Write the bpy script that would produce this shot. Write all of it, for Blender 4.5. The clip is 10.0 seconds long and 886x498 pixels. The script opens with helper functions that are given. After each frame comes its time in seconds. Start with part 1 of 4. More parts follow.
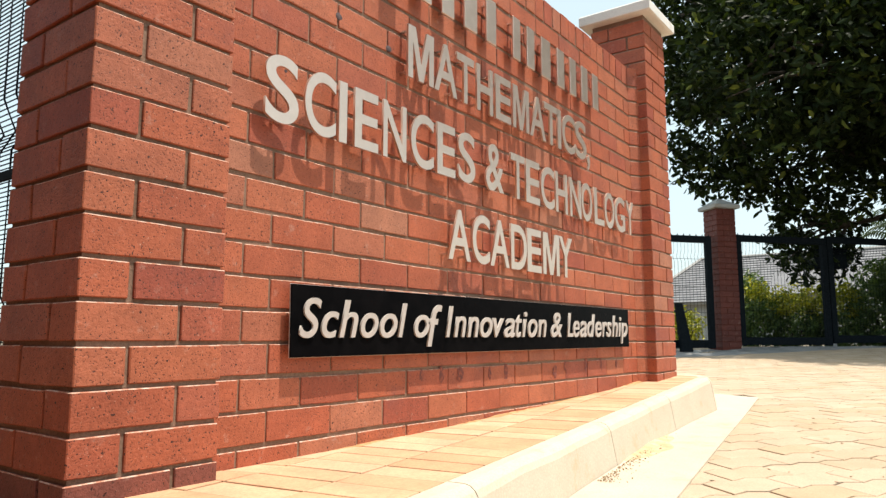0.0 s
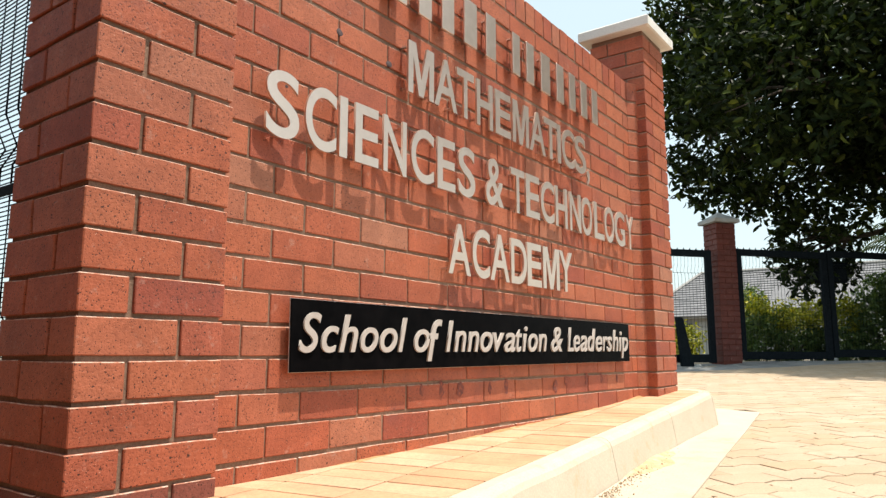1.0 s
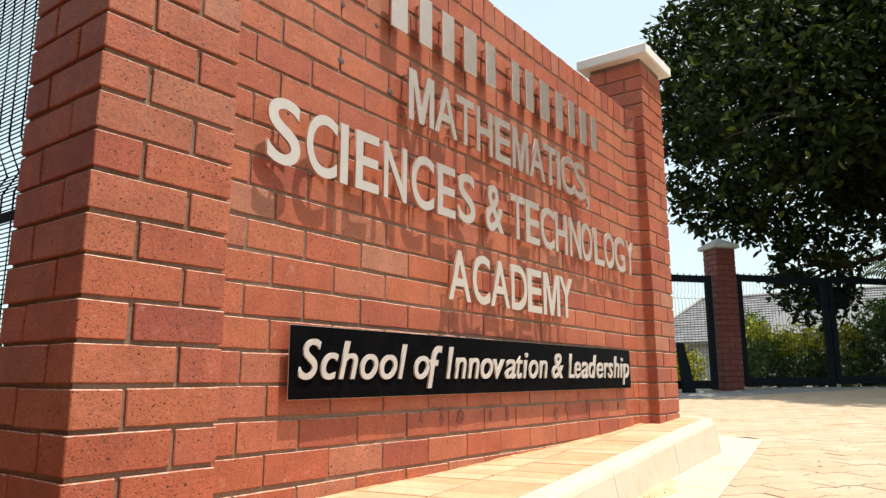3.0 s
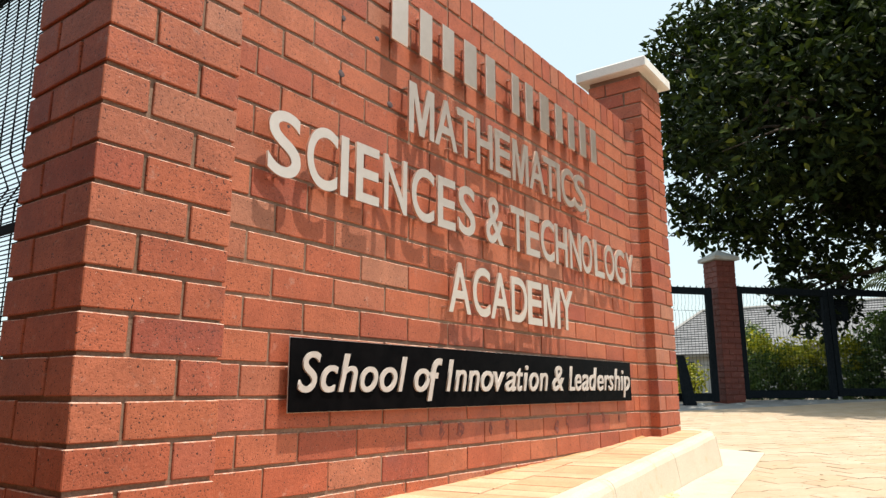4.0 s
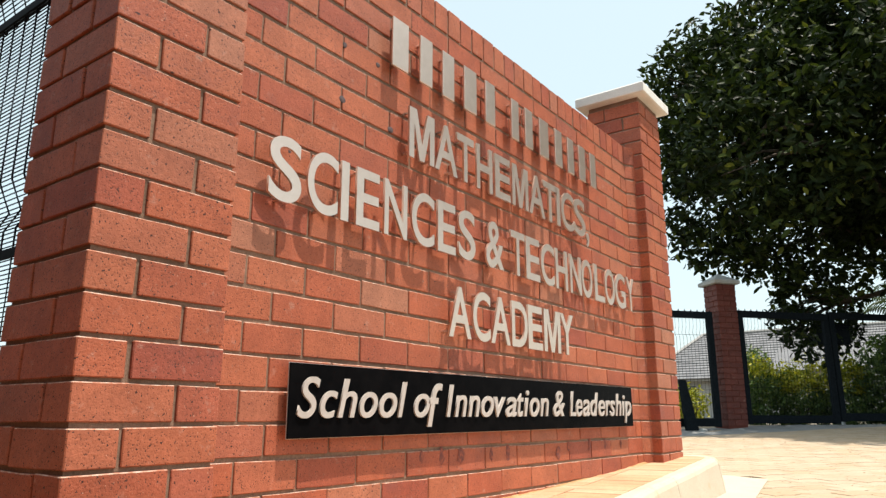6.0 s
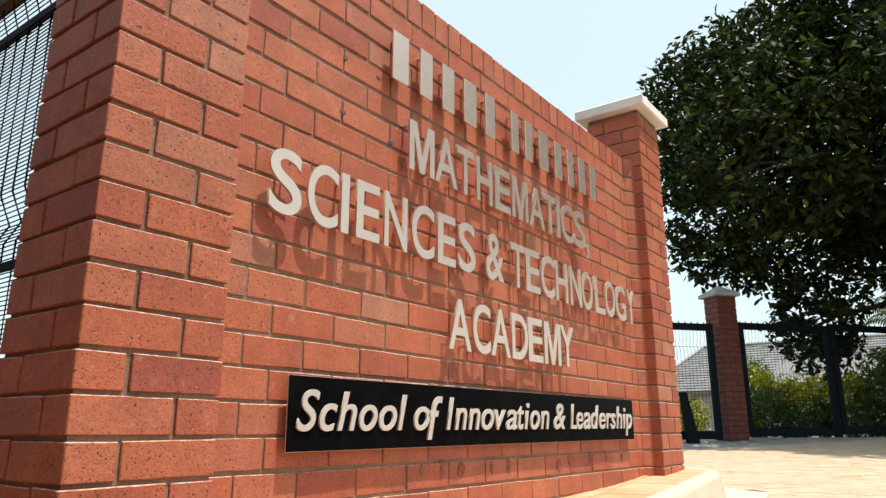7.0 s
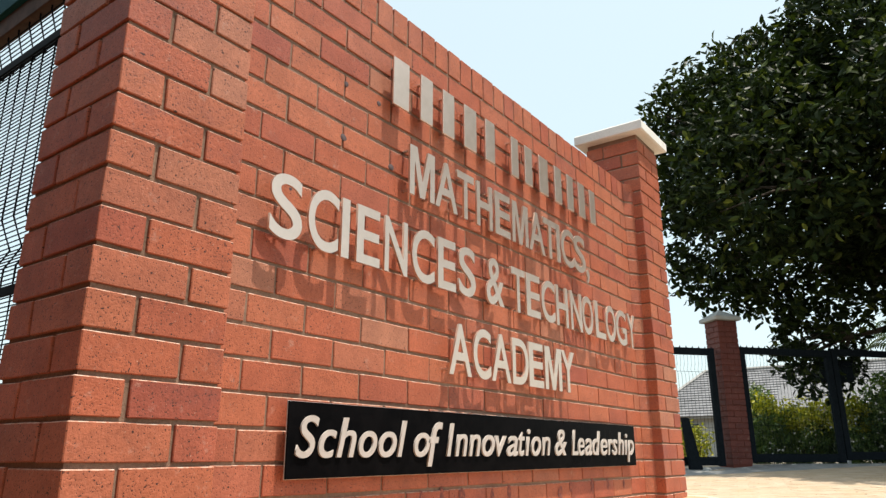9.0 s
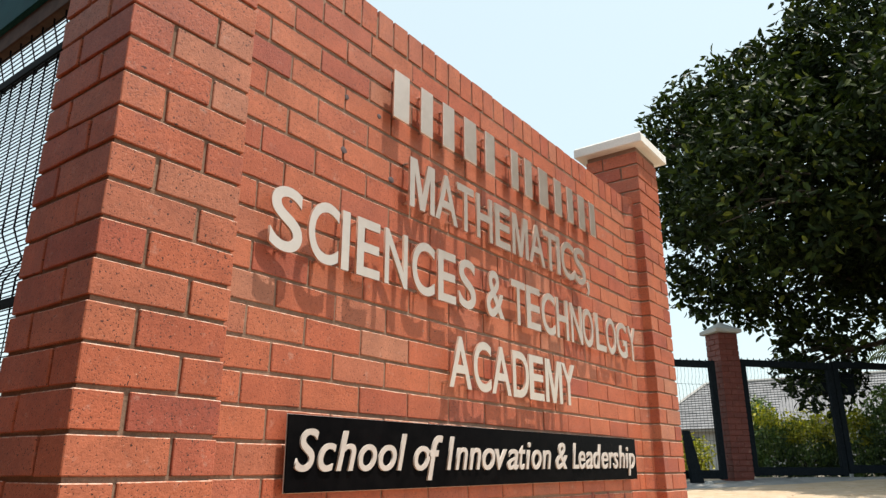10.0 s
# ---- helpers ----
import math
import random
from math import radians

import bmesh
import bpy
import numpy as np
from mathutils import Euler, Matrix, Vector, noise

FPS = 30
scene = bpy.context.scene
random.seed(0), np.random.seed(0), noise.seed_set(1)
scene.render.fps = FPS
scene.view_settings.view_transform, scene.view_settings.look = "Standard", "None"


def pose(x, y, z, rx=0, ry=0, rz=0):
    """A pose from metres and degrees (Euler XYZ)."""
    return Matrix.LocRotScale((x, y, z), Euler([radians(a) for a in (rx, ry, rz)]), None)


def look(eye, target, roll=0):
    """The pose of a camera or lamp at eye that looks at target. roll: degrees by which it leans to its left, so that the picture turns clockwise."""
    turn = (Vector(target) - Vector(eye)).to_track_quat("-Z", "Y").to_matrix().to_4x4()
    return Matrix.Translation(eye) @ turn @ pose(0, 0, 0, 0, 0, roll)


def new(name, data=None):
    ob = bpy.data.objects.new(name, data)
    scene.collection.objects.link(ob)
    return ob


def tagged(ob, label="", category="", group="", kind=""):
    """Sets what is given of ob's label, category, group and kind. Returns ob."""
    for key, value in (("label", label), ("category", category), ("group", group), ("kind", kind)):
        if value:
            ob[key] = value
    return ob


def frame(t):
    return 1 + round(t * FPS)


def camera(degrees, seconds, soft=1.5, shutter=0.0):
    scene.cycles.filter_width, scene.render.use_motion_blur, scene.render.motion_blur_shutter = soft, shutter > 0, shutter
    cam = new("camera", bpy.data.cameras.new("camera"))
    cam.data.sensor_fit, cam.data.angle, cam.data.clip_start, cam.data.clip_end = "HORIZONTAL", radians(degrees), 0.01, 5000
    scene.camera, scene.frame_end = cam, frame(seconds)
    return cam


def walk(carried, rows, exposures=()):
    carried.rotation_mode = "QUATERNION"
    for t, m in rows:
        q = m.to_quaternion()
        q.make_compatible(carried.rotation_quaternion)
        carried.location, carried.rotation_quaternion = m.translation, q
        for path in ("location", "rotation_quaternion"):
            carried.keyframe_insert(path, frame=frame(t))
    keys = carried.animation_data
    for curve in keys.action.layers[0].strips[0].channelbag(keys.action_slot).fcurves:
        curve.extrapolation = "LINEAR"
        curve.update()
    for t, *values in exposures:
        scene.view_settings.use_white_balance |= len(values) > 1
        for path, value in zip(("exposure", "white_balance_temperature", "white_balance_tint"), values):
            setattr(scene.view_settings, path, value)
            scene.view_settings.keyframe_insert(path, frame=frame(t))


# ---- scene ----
cam = camera(64.69, 10.0, soft=1.4)
PATH = [
    (0.0, -1.2317, -1.4729, 0.2693, 7.414, -0.030, -53.795),
    (0.5, -1.2317, -1.4728, 0.2700, 8.002, -0.030, -53.795),
    (1.0, -1.2318, -1.4727, 0.2705, 8.561, -0.030, -53.795),
    (1.5, -1.2319, -1.4726, 0.2711, 9.102, -0.030, -53.795),
    (2.0, -1.2320, -1.4725, 0.2716, 9.626, -0.030, -53.795),
    (2.5, -1.2320, -1.4724, 0.2723, 10.138, -0.030, -53.795),
    (4.0, -1.2323, -1.4720, 0.2740, 11.618, -0.030, -53.795),
    (4.5, -1.2323, -1.4719, 0.2746, 12.103, -0.030, -53.795),
    (5.0, -1.2324, -1.4718, 0.2752, 12.588, -0.030, -53.795),
    (5.5, -1.2325, -1.4717, 0.2758, 13.075, -0.030, -53.795),
    (7.0, -1.2327, -1.4714, 0.2775, 14.531, -0.030, -53.795),
    (7.5, -1.2328, -1.4712, 0.2781, 15.021, -0.030, -53.795),
    (8.0, -1.2328, -1.4711, 0.2787, 15.511, -0.030, -53.795),
    (8.5, -1.2329, -1.4710, 0.2793, 16.009, -0.030, -53.795),
    (9.0, -1.2330, -1.4709, 0.2799, 16.494, -0.030, -53.795),
    (9.5, -1.2331, -1.4708, 0.2804, 16.988, -0.030, -53.795),
    (10.0, -1.2331, -1.4707, 0.2810, 17.482, -0.030, -53.795),
]
walk(cam, [(t, pose(x, y, z, 90 + pitch, roll, yaw)) for t, x, y, z, pitch, roll, yaw in PATH],
     exposures=[(0.0, 0.8), (10.0, 0.8)])

# ---- light: high midday sun, hazy pale sky ----
SUN_TO = Vector((0.20, -1.0, 3.3)).normalized()
world = bpy.data.worlds.new("sky")
scene.world = world
world.use_nodes = True
wn = world.node_tree
wn.nodes.clear()
sky = wn.nodes.new("ShaderNodeTexSky")
sky.sky_type = "NISHITA"
sky.sun_disc = False
sky.sun_elevation = math.asin(SUN_TO.z)
sky.sun_rotation = math.atan2(SUN_TO.x, SUN_TO.y)
sky.air_density = 1.0
sky.dust_density = 3.0
sky.altitude = 100
back = wn.nodes.new("ShaderNodeBackground")
back.inputs[1].default_value = 0.135
wout = wn.nodes.new("ShaderNodeOutputWorld")
haze = wn.nodes.new("ShaderNodeMix")  # thin bright haze over the whole sky
haze.data_type = "RGBA"
haze.inputs[0].default_value = 0.6
haze.inputs[7].default_value = (4.3, 5.1, 4.85, 1)
wn.links.new(sky.outputs[0], haze.inputs[6])
wn.links.new(haze.outputs[2], back.inputs[0])
wn.links.new(back.outputs[0], wout.inputs[0])

sun_data = bpy.data.lights.new("sun", "SUN")
sun_data.energy = 3.7
sun_data.angle = radians(0.55)
sun_data.color = (1.0, 0.93, 0.82)
sun = new("sun", sun_data)
sun.matrix_world = look(SUN_TO * 60, (0, 0, 0))


# ---- materials ----
class Mat:
    """Small helper round a node material."""

    def __init__(self, name, rough=0.8, metal=0.0, spec=0.5):
        self.m = bpy.data.materials.new(name)
        self.m.use_nodes = True
        self.t = self.m.node_tree
        self.b = self.t.nodes["Principled BSDF"]
        self.b.inputs["Roughness"].default_value = rough
        self.b.inputs["Metallic"].default_value = metal
        self.b.inputs["Specular IOR Level"].default_value = spec

    def node(self, kind, **values):
        n = self.t.nodes.new(kind)
        for k, v in values.items():
            n.inputs[k].default_value = v
        return n

    def link(self, a, b):
        self.t.links.new(a, b)

    def position(self):
        return self.t.nodes.new("ShaderNodeNewGeometry").outputs["Position"]

    def noise(self, scale, detail=3.0, rough=0.55, vec=None):
        n = self.node("ShaderNodeTexNoise", Scale=scale, Detail=detail, Roughness=rough)
        self.link(vec or self.position(), n.inputs["Vector"])
        return n.outputs["Fac"]

    def ramp(self, fac, stops):
        n = self.t.nodes.new("ShaderNodeValToRGB")
        el = n.color_ramp.elements
        while len(el) < len(stops):
            el.new(0.5)
        for e, (p, c) in zip(el, stops):
            e.position = p
            e.color = (*c, 1) if len(c) == 3 else c
        self.link(fac, n.inputs[0])
        return n.outputs[0]

    def mix(self, fac, a, b, mode="MIX"):
        n = self.t.nodes.new("ShaderNodeMix")
        n.data_type = "RGBA"
        n.blend_type = mode
        for sock, v in ((n.inputs[0], fac), (n.inputs[6], a), (n.inputs[7], b)):
            if hasattr(v, "is_output"):
                self.link(v, sock)
            elif isinstance(v, (int, float)):
                sock.default_value = v
            else:
                sock.default_value = (*v, 1)
        return n.outputs[2]

    def random(self, island=False):
        if island:
            return self.t.nodes.new("ShaderNodeNewGeometry").outputs["Random Per Island"]
        return self.t.nodes.new("ShaderNodeObjectInfo").outputs["Random"]

    def color(self, c):
        if hasattr(c, "is_output"):
            self.link(c, self.b.inputs["Base Color"])
        else:
            self.b.inputs["Base Color"].default_value = (*c, 1)
        return self

    def bump(self, height, strength=0.4, dist=0.002):
        n = self.node("ShaderNodeBump", Strength=strength, Distance=dist)
        self.link(height, n.inputs["Height"])
        self.link(n.outputs[0], self.b.inputs["Normal"])
        return self

    def rough(self, fac, lo, hi):
        n = self.node("ShaderNodeMapRange")
        n.inputs[3].default_value, n.inputs[4].default_value = lo, hi
        self.link(fac, n.inputs[0])
        self.link(n.outputs[0], self.b.inputs["Roughness"])
        return self


def brick_material(name, stops, island=False, pores=True):
    k = Mat(name, 0.55, 0, 0.32)
    tone = k.ramp(k.random(island), stops)
    cloud = k.ramp(k.noise(9, 4, 0.6), [(0.3, (0.80, 0.78, 0.78)), (0.7, (1.12, 1.10, 1.08))])
    c = k.mix(1.0, tone, cloud, "MULTIPLY")
    fine = k.noise(95, 3, 0.6)
    c = k.mix(1.0, c, k.ramp(fine, [(0.3, (0.86, 0.85, 0.84)), (0.7, (1.10, 1.10, 1.10))]), "MULTIPLY")
    pore = k.noise(230, 2.5, 0.6)
    if pores:
        spots = k.ramp(pore, [(0.0, (1, 1, 1)), (0.355, (1, 1, 1)), (0.378, (0, 0, 0))])
        c = k.mix(spots, c, (0.065, 0.026, 0.019))
        pits = k.ramp(k.noise(105, 2, 0.5), [(0.0, (1, 1, 1)), (0.295, (1, 1, 1)), (0.315, (0, 0, 0))])
        c = k.mix(pits, c, (0.05, 0.02, 0.015))
        grit = k.ramp(k.noise(210, 1.5, 0.5), [(0.735, (0, 0, 0)), (0.765, (0.6, 0.6, 0.6))])
        c = k.mix(grit, c, (0.60, 0.40, 0.30))
    chalk = k.ramp(k.noise(22, 6, 0.75), [(0.59, (0, 0, 0)), (0.75, (0.5, 0.5, 0.5))])
    c = k.mix(chalk, c, (0.52, 0.37, 0.30))
    soot = k.ramp(k.noise(3.1, 5, 0.7), [(0.59, (0, 0, 0)), (0.75, (0.5, 0.5, 0.5))])
    c = k.mix(soot, c, (0.17, 0.066, 0.062))
    k.color(c)
    k.bump(k.mix(0.5, fine, pore), 0.65, 0.0035)
    return k.m


# Mortar smear and the sun's edge highlight, both put into this pale colour.
k = Mat("smeared_lit_arris", 0.9, 0, 0.25)
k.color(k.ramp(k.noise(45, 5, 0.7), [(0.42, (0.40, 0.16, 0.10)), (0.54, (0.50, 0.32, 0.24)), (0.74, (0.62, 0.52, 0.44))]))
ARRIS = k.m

BRICK = brick_material("red_face_brick", [
    (0.0, (0.315, 0.080, 0.050)), (0.14, (0.380, 0.102, 0.053)), (0.45, (0.410, 0.117, 0.058)),
    (0.72, (0.425, 0.138, 0.072)), (0.82, (0.355, 0.095, 0.056)), (0.93, (0.40, 0.138, 0.078)), (1.0, (0.405, 0.172, 0.106))])
# Tree shade on the gate post is put into this dark brick colour.
BRICK_FAR = brick_material("shaded_red_brick", [(0.0, (0.108, 0.026, 0.019)), (1.0, (0.135, 0.034, 0.024))], island=False, pores=False)
# Darker, browner bricks for the lowest course of the pillars.
DARK_BRICK = brick_material("dark_brown_brick", [(0.0, (0.19, 0.062, 0.048)), (1.0, (0.28, 0.088, 0.060))])
BRICK_BACK = brick_material("red_back_brick", [(0.0, (0.34, 0.1, 0.055)), (1.0, (0.45, 0.16, 0.085))], island=True, pores=False)

k = Mat("grey_mortar", 0.95, 0, 0.2)
g = k.noise(140, 4, 0.7)
k.color(k.mix(1.0, k.ramp(k.noise(7, 4), [(0.3, (0.19, 0.118, 0.082)), (0.7, (0.30, 0.195, 0.14))]),
              k.ramp(g, [(0.3, (0.7, 0.7, 0.7)), (0.7, (1.15, 1.15, 1.15))]), "MULTIPLY"))
MORTAR = k.bump(g, 0.7, 0.003).m

k = Mat("red_brown_mortar", 0.95, 0, 0.2)
g = k.noise(140, 4, 0.7)
k.color(k.ramp(g, [(0.3, (0.11, 0.033, 0.024)), (0.7, (0.15, 0.048, 0.035))]))
MORTAR_RED = k.bump(g, 0.5, 0.003).m

k = Mat("clay_paver", 0.9, 0, 0.25)
g = k.noise(120, 4, 0.65)
k.color(k.mix(1.0, k.mix(1.0, k.ramp(k.random(), [(0.0, (0.52, 0.30, 0.175)), (0.5, (0.57, 0.345, 0.21)), (1.0, (0.61, 0.395, 0.26))]),
              k.ramp(k.noise(6, 5, 0.7), [(0.3, (0.82, 0.8, 0.78)), (0.7, (1.1, 1.1, 1.08))]), "MULTIPLY"),
              k.ramp(g, [(0.3, (0.85, 0.85, 0.85)), (0.7, (1.1, 1.1, 1.1))]), "MULTIPLY"))
CLAY = k.bump(g, 0.4, 0.002).m


def concrete(name, lo, hi, island=None, stain=(0.34, 0.25, 0.16), blotch=2.3):
    k = Mat(name, 0.9, 0, 0.25)
    grain = k.noise(160, 4, 0.7)
    c = k.ramp(k.noise(4.0, 5, 0.65), [(0.3, lo), (0.7, hi)])
    if island is not None:
        c = k.mix(1.0, c, k.ramp(k.random(island), [(0.0, (0.95, 0.91, 0.82)), (0.3, (0.98, 0.96, 0.92)), (0.7, (1.0, 1.0, 0.99)), (1.0, (1.05, 1.05, 1.05))]), "MULTIPLY")
    c = k.mix(1.0, c, k.ramp(grain, [(0.25, (0.8, 0.8, 0.8)), (0.7, (1.1, 1.1, 1.1))]), "MULTIPLY")
    dirt = k.ramp(k.noise(blotch, 6, 0.75), [(0.55, (0, 0, 0)), (0.75, (0.6, 0.6, 0.6))])
    c = k.mix(dirt, c, stain)
    k.color(c)
    return k.bump(grain, 0.4, 0.002).m


KERB = concrete("pale_kerb_concrete", (0.52, 0.438, 0.338), (0.59, 0.503, 0.40), stain=(0.46, 0.31, 0.16), blotch=6.5)
GUTTER = concrete("gutter_concrete", (0.49, 0.413, 0.32), (0.56, 0.48, 0.382))
PAVER = concrete("sandy_concrete_paver", (0.41, 0.313, 0.222), (0.475, 0.372, 0.272), island=False)
PAVER_REST = concrete("sandy_concrete_pavers", (0.41, 0.313, 0.222), (0.475, 0.372, 0.272), island=True)
k = Mat("joint_sand", 0.95, 0, 0.2)
g = k.noise(150, 4, 0.7)
k.color(k.ramp(k.noise(5.0, 4, 0.6), [(0.40, (0.03, 0.023, 0.016)), (0.47, (0.40, 0.32, 0.215))]))
SAND = k.bump(g, 0.5, 0.003).m
CAPSTONE = concrete("painted_cap", (0.68, 0.66, 0.62), (0.78, 0.76, 0.72), stain=(0.45, 0.40, 0.32))
THRESHOLD = concrete("grey_threshold", (0.20, 0.20, 0.20), (0.29, 0.285, 0.275), stain=(0.12, 0.11, 0.10))
# Colour picked for the bounce it throws; its bed is out of view.
BOUNCE_SOIL = concrete("red_brown_bounce_soil", (0.14, 0.066, 0.030), (0.205, 0.10, 0.048), stain=(0.07, 0.04, 0.024))
k = Mat("orange_sand", 0.95, 0, 0.2)
g = k.noise(120, 4, 0.7)
k.color(k.ramp(k.noise(16, 6, 0.75), [(0.38, (0.46, 0.305, 0.165)), (0.50, (0.50, 0.365, 0.225)), (0.62, (0.54, 0.43, 0.30))]))
DRIFT = k.bump(g, 0.5, 0.003).m
k = Mat("washed_sand", 0.95, 0, 0.2)
g = k.noise(120, 4, 0.7)
k.color(k.ramp(k.noise(24, 6, 0.75), [(0.40, (0.36, 0.19, 0.085)), (0.60, (0.50, 0.30, 0.15))]))
WASH = k.bump(g, 0.5, 0.003).m
CAP_GREY = concrete("grey_cap", (0.32, 0.32, 0.31), (0.44, 0.44, 0.42))
GROUND = concrete("bare_ground", (0.10, 0.083, 0.058), (0.16, 0.135, 0.097))

k = Mat("satin_metal_letter", 0.42, 0.8, 0.5)
g = k.noise(30, 5, 0.7)
k.color(k.ramp(g, [(0.3, (0.70, 0.555, 0.455)), (0.7, (0.76, 0.61, 0.51))]))
LETTER = k.rough(g, 0.26, 0.38).m

k = Mat("bright_steel_pin", 0.25, 1.0)
k.color(k.ramp(k.noise(200), [(0.3, (0.55, 0.54, 0.52)), (0.7, (0.75, 0.74, 0.72))]))
PIN = k.m

k = Mat("black_sign_board", 0.25, 0, 0.10)
g = k.noise(14, 5, 0.7)
k.color(k.ramp(g, [(0.35, (0.0025, 0.0025, 0.003)), (0.75, (0.006, 0.0055, 0.006))]))
k.b.inputs["IOR"].default_value = 1.13
BOARD = k.rough(g, 0.14, 0.30).m

k = Mat("aluminium_edge", 0.35, 0.9)
k.color(k.ramp(k.noise(80), [(0.3, (0.5, 0.49, 0.47)), (0.7, (0.62, 0.61, 0.6))]))
ALU = k.m

k = Mat("cream_raised_letter", 0.5, 0, 0.4)
k.color(k.ramp(k.noise(40), [(0.3, (0.42, 0.375, 0.345)), (0.7, (0.49, 0.44, 0.405))]))
CREAM = k.m

k = Mat("dark_painted_steel", 0.55, 0.0, 0.10)
g = k.noise(30, 4)
k.color(k.ramp(g, [(0.3, (0.006, 0.009, 0.012)), (0.7, (0.013, 0.017, 0.021))]))
k.b.inputs["IOR"].default_value = 1.2
STEEL = k.rough(g, 0.4, 0.6).m

k = Mat("galvanised_pole", 0.5, 0.6)
k.color(k.ramp(k.noise(25, 4), [(0.3, (0.36, 0.37, 0.38)), (0.7, (0.48, 0.49, 0.50))]))
GALV = k.m

k = Mat("teal_painted_steel", 0.7, 0, 0.15)
k.color(k.ramp(k.noise(12, 5), [(0.3, (0.008, 0.072, 0.090)), (0.7, (0.012, 0.095, 0.115))]))
TEAL = k.m

k = Mat("dark_timber", 0.8)
k.color(k.ramp(k.noise(20, 5), [(0.3, (0.045, 0.027, 0.018)), (0.7, (0.10, 0.062, 0.042))]))
TIMBER = k.m

k = Mat("grey_roof_tile", 0.85)
k.color(k.mix(1.0, k.ramp(k.random(True), [(0.0, (0.15, 0.15, 0.158)), (1.0, (0.195, 0.195, 0.203))]),
              k.ramp(k.noise(3, 5), [(0.3, (0.8, 0.8, 0.8)), (0.7, (1.1, 1.1, 1.1))]), "MULTIPLY"))
TILE = k.m

k = Mat("pale_plaster", 0.9)
k.color(k.ramp(k.noise(1.2, 5), [(0.3, (0.30, 0.29, 0.28)), (0.7, (0.40, 0.39, 0.37))]))
PLASTER = k.m

k = Mat("window_glass", 0.08, 0, 0.6)
k.color((0.02, 0.025, 0.03))
GLASS = k.m

k = Mat("dark_plug", 0.9)
k.color(k.ramp(k.noise(90, 4), [(0.3, (0.045, 0.030, 0.034)), (0.7, (0.12, 0.085, 0.085))]))
PLUG = k.m

k = Mat("brown_stain", 0.9)
k.color(k.ramp(k.noise(70, 5, 0.75), [(0.35, (0.10, 0.04, 0.042)), (0.5, (0.20, 0.065, 0.05)), (0.62, (0.37, 0.105, 0.056))]))
STAIN = k.m

k = Mat("dry_crumbs", 0.95)
k.color(k.ramp(k.random(True), [(0.0, (0.15, 0.10, 0.055)), (1.0, (0.36, 0.26, 0.15))]))
CRUMB = k.m


def leaf_material(name, stops, trans=0.25, rough=0.4, spec=0.3):
    k = Mat(name, rough, 0, spec)
    c = k.ramp(k.random(True), stops)
    k.color(c)
    tr = k.node("ShaderNodeBsdfTranslucent")
    k.link(k.mix(1.0, c, (1.5, 1.6, 0.7), "MULTIPLY"), tr.inputs[0])
    mx = k.node("ShaderNodeMixShader", Fac=trans)
    k.link(k.b.outputs[0], mx.inputs[1])
    k.link(tr.outputs[0], mx.inputs[2])
    k.link(mx.outputs[0], k.t.nodes["Material Output"].inputs[0])
    return k.m


LEAF = leaf_material("dark_glossy_leaf", [(0.0, (0.008, 0.014, 0.005)), (0.6, (0.017, 0.028, 0.008)), (0.9, (0.036, 0.054, 0.012)), (0.97, (0.065, 0.083, 0.018)), (1.0, (0.12, 0.135, 0.03))], 0.15, 0.45, 0.09)
HEDGE = leaf_material("green_shrub_leaf", [(0.0, (0.04, 0.075, 0.022)), (0.7, (0.095, 0.145, 0.042)), (1.0, (0.16, 0.20, 0.055))])
GOLD = leaf_material("golden_shrub_leaf", [(0.0, (0.10, 0.13, 0.018)), (0.5, (0.26, 0.26, 0.025)), (1.0, (0.40, 0.36, 0.03))])
PALM = leaf_material("palm_leaf", [(0.0, (0.02, 0.036, 0.016)), (1.0, (0.05, 0.072, 0.03))])

k = Mat("brown_bark", 0.95)
g = k.noise(14, 6, 0.7)
k.color(k.ramp(g, [(0.3, (0.035, 0.026, 0.019)), (0.7, (0.095, 0.075, 0.055))]))
BARK = k.bump(g, 0.8, 0.02).m


# ---- building helpers ----
def mesh_of(bm, name, material):
    me = bpy.data.meshes.new(name)
    bm.to_mesh(me)
    bm.free()
    me.materials.append(material)
    return me


def thing(name, loc, label, category, group="", kind="", rz=0.0):
    ob = new(name)
    ob.matrix_basis = pose(*loc, 0, 0, rz)
    ob.empty_display_size = 0.1
    return tagged(ob, label, category, group, kind)


def hang(name, me, parent, at=None, label="", world_space=True):
    """A mesh object under a thing. at: its pose, in the world unless world_space is off."""
    ob = new(name, me)
    ob.parent = parent
    m = at if at is not None else Matrix.Identity(4)
    if world_space:
        top = parent
        base = Matrix.Identity(4)
        while top is not None:
            base = top.matrix_basis @ base
            top = top.parent
        m = base.inverted() @ m
    ob.matrix_basis = m
    if label:
        ob["label"] = label
    return ob


def part(name, bm, material, parent, label="", at=None, world_space=True):
    return hang(name, mesh_of(bm, name, material), parent, at, label, world_space)


def box_bm(x0, x1, y0, y1, z0, z1, bevel=0.0, segments=1, bm=None):
    bm = bm or bmesh.new()
    res = bmesh.ops.create_cube(bm, size=1.0, matrix=Matrix.Translation(((x0 + x1) / 2, (y0 + y1) / 2, (z0 + z1) / 2))
                                @ Matrix.Diagonal((x1 - x0, y1 - y0, z1 - z0, 1)))
    if bevel:
        vs = set(res["verts"])
        bmesh.ops.bevel(bm, geom=[e for e in bm.edges if e.verts[0] in vs], offset=bevel, segments=segments, profile=0.6, affect="EDGES")
    return bm


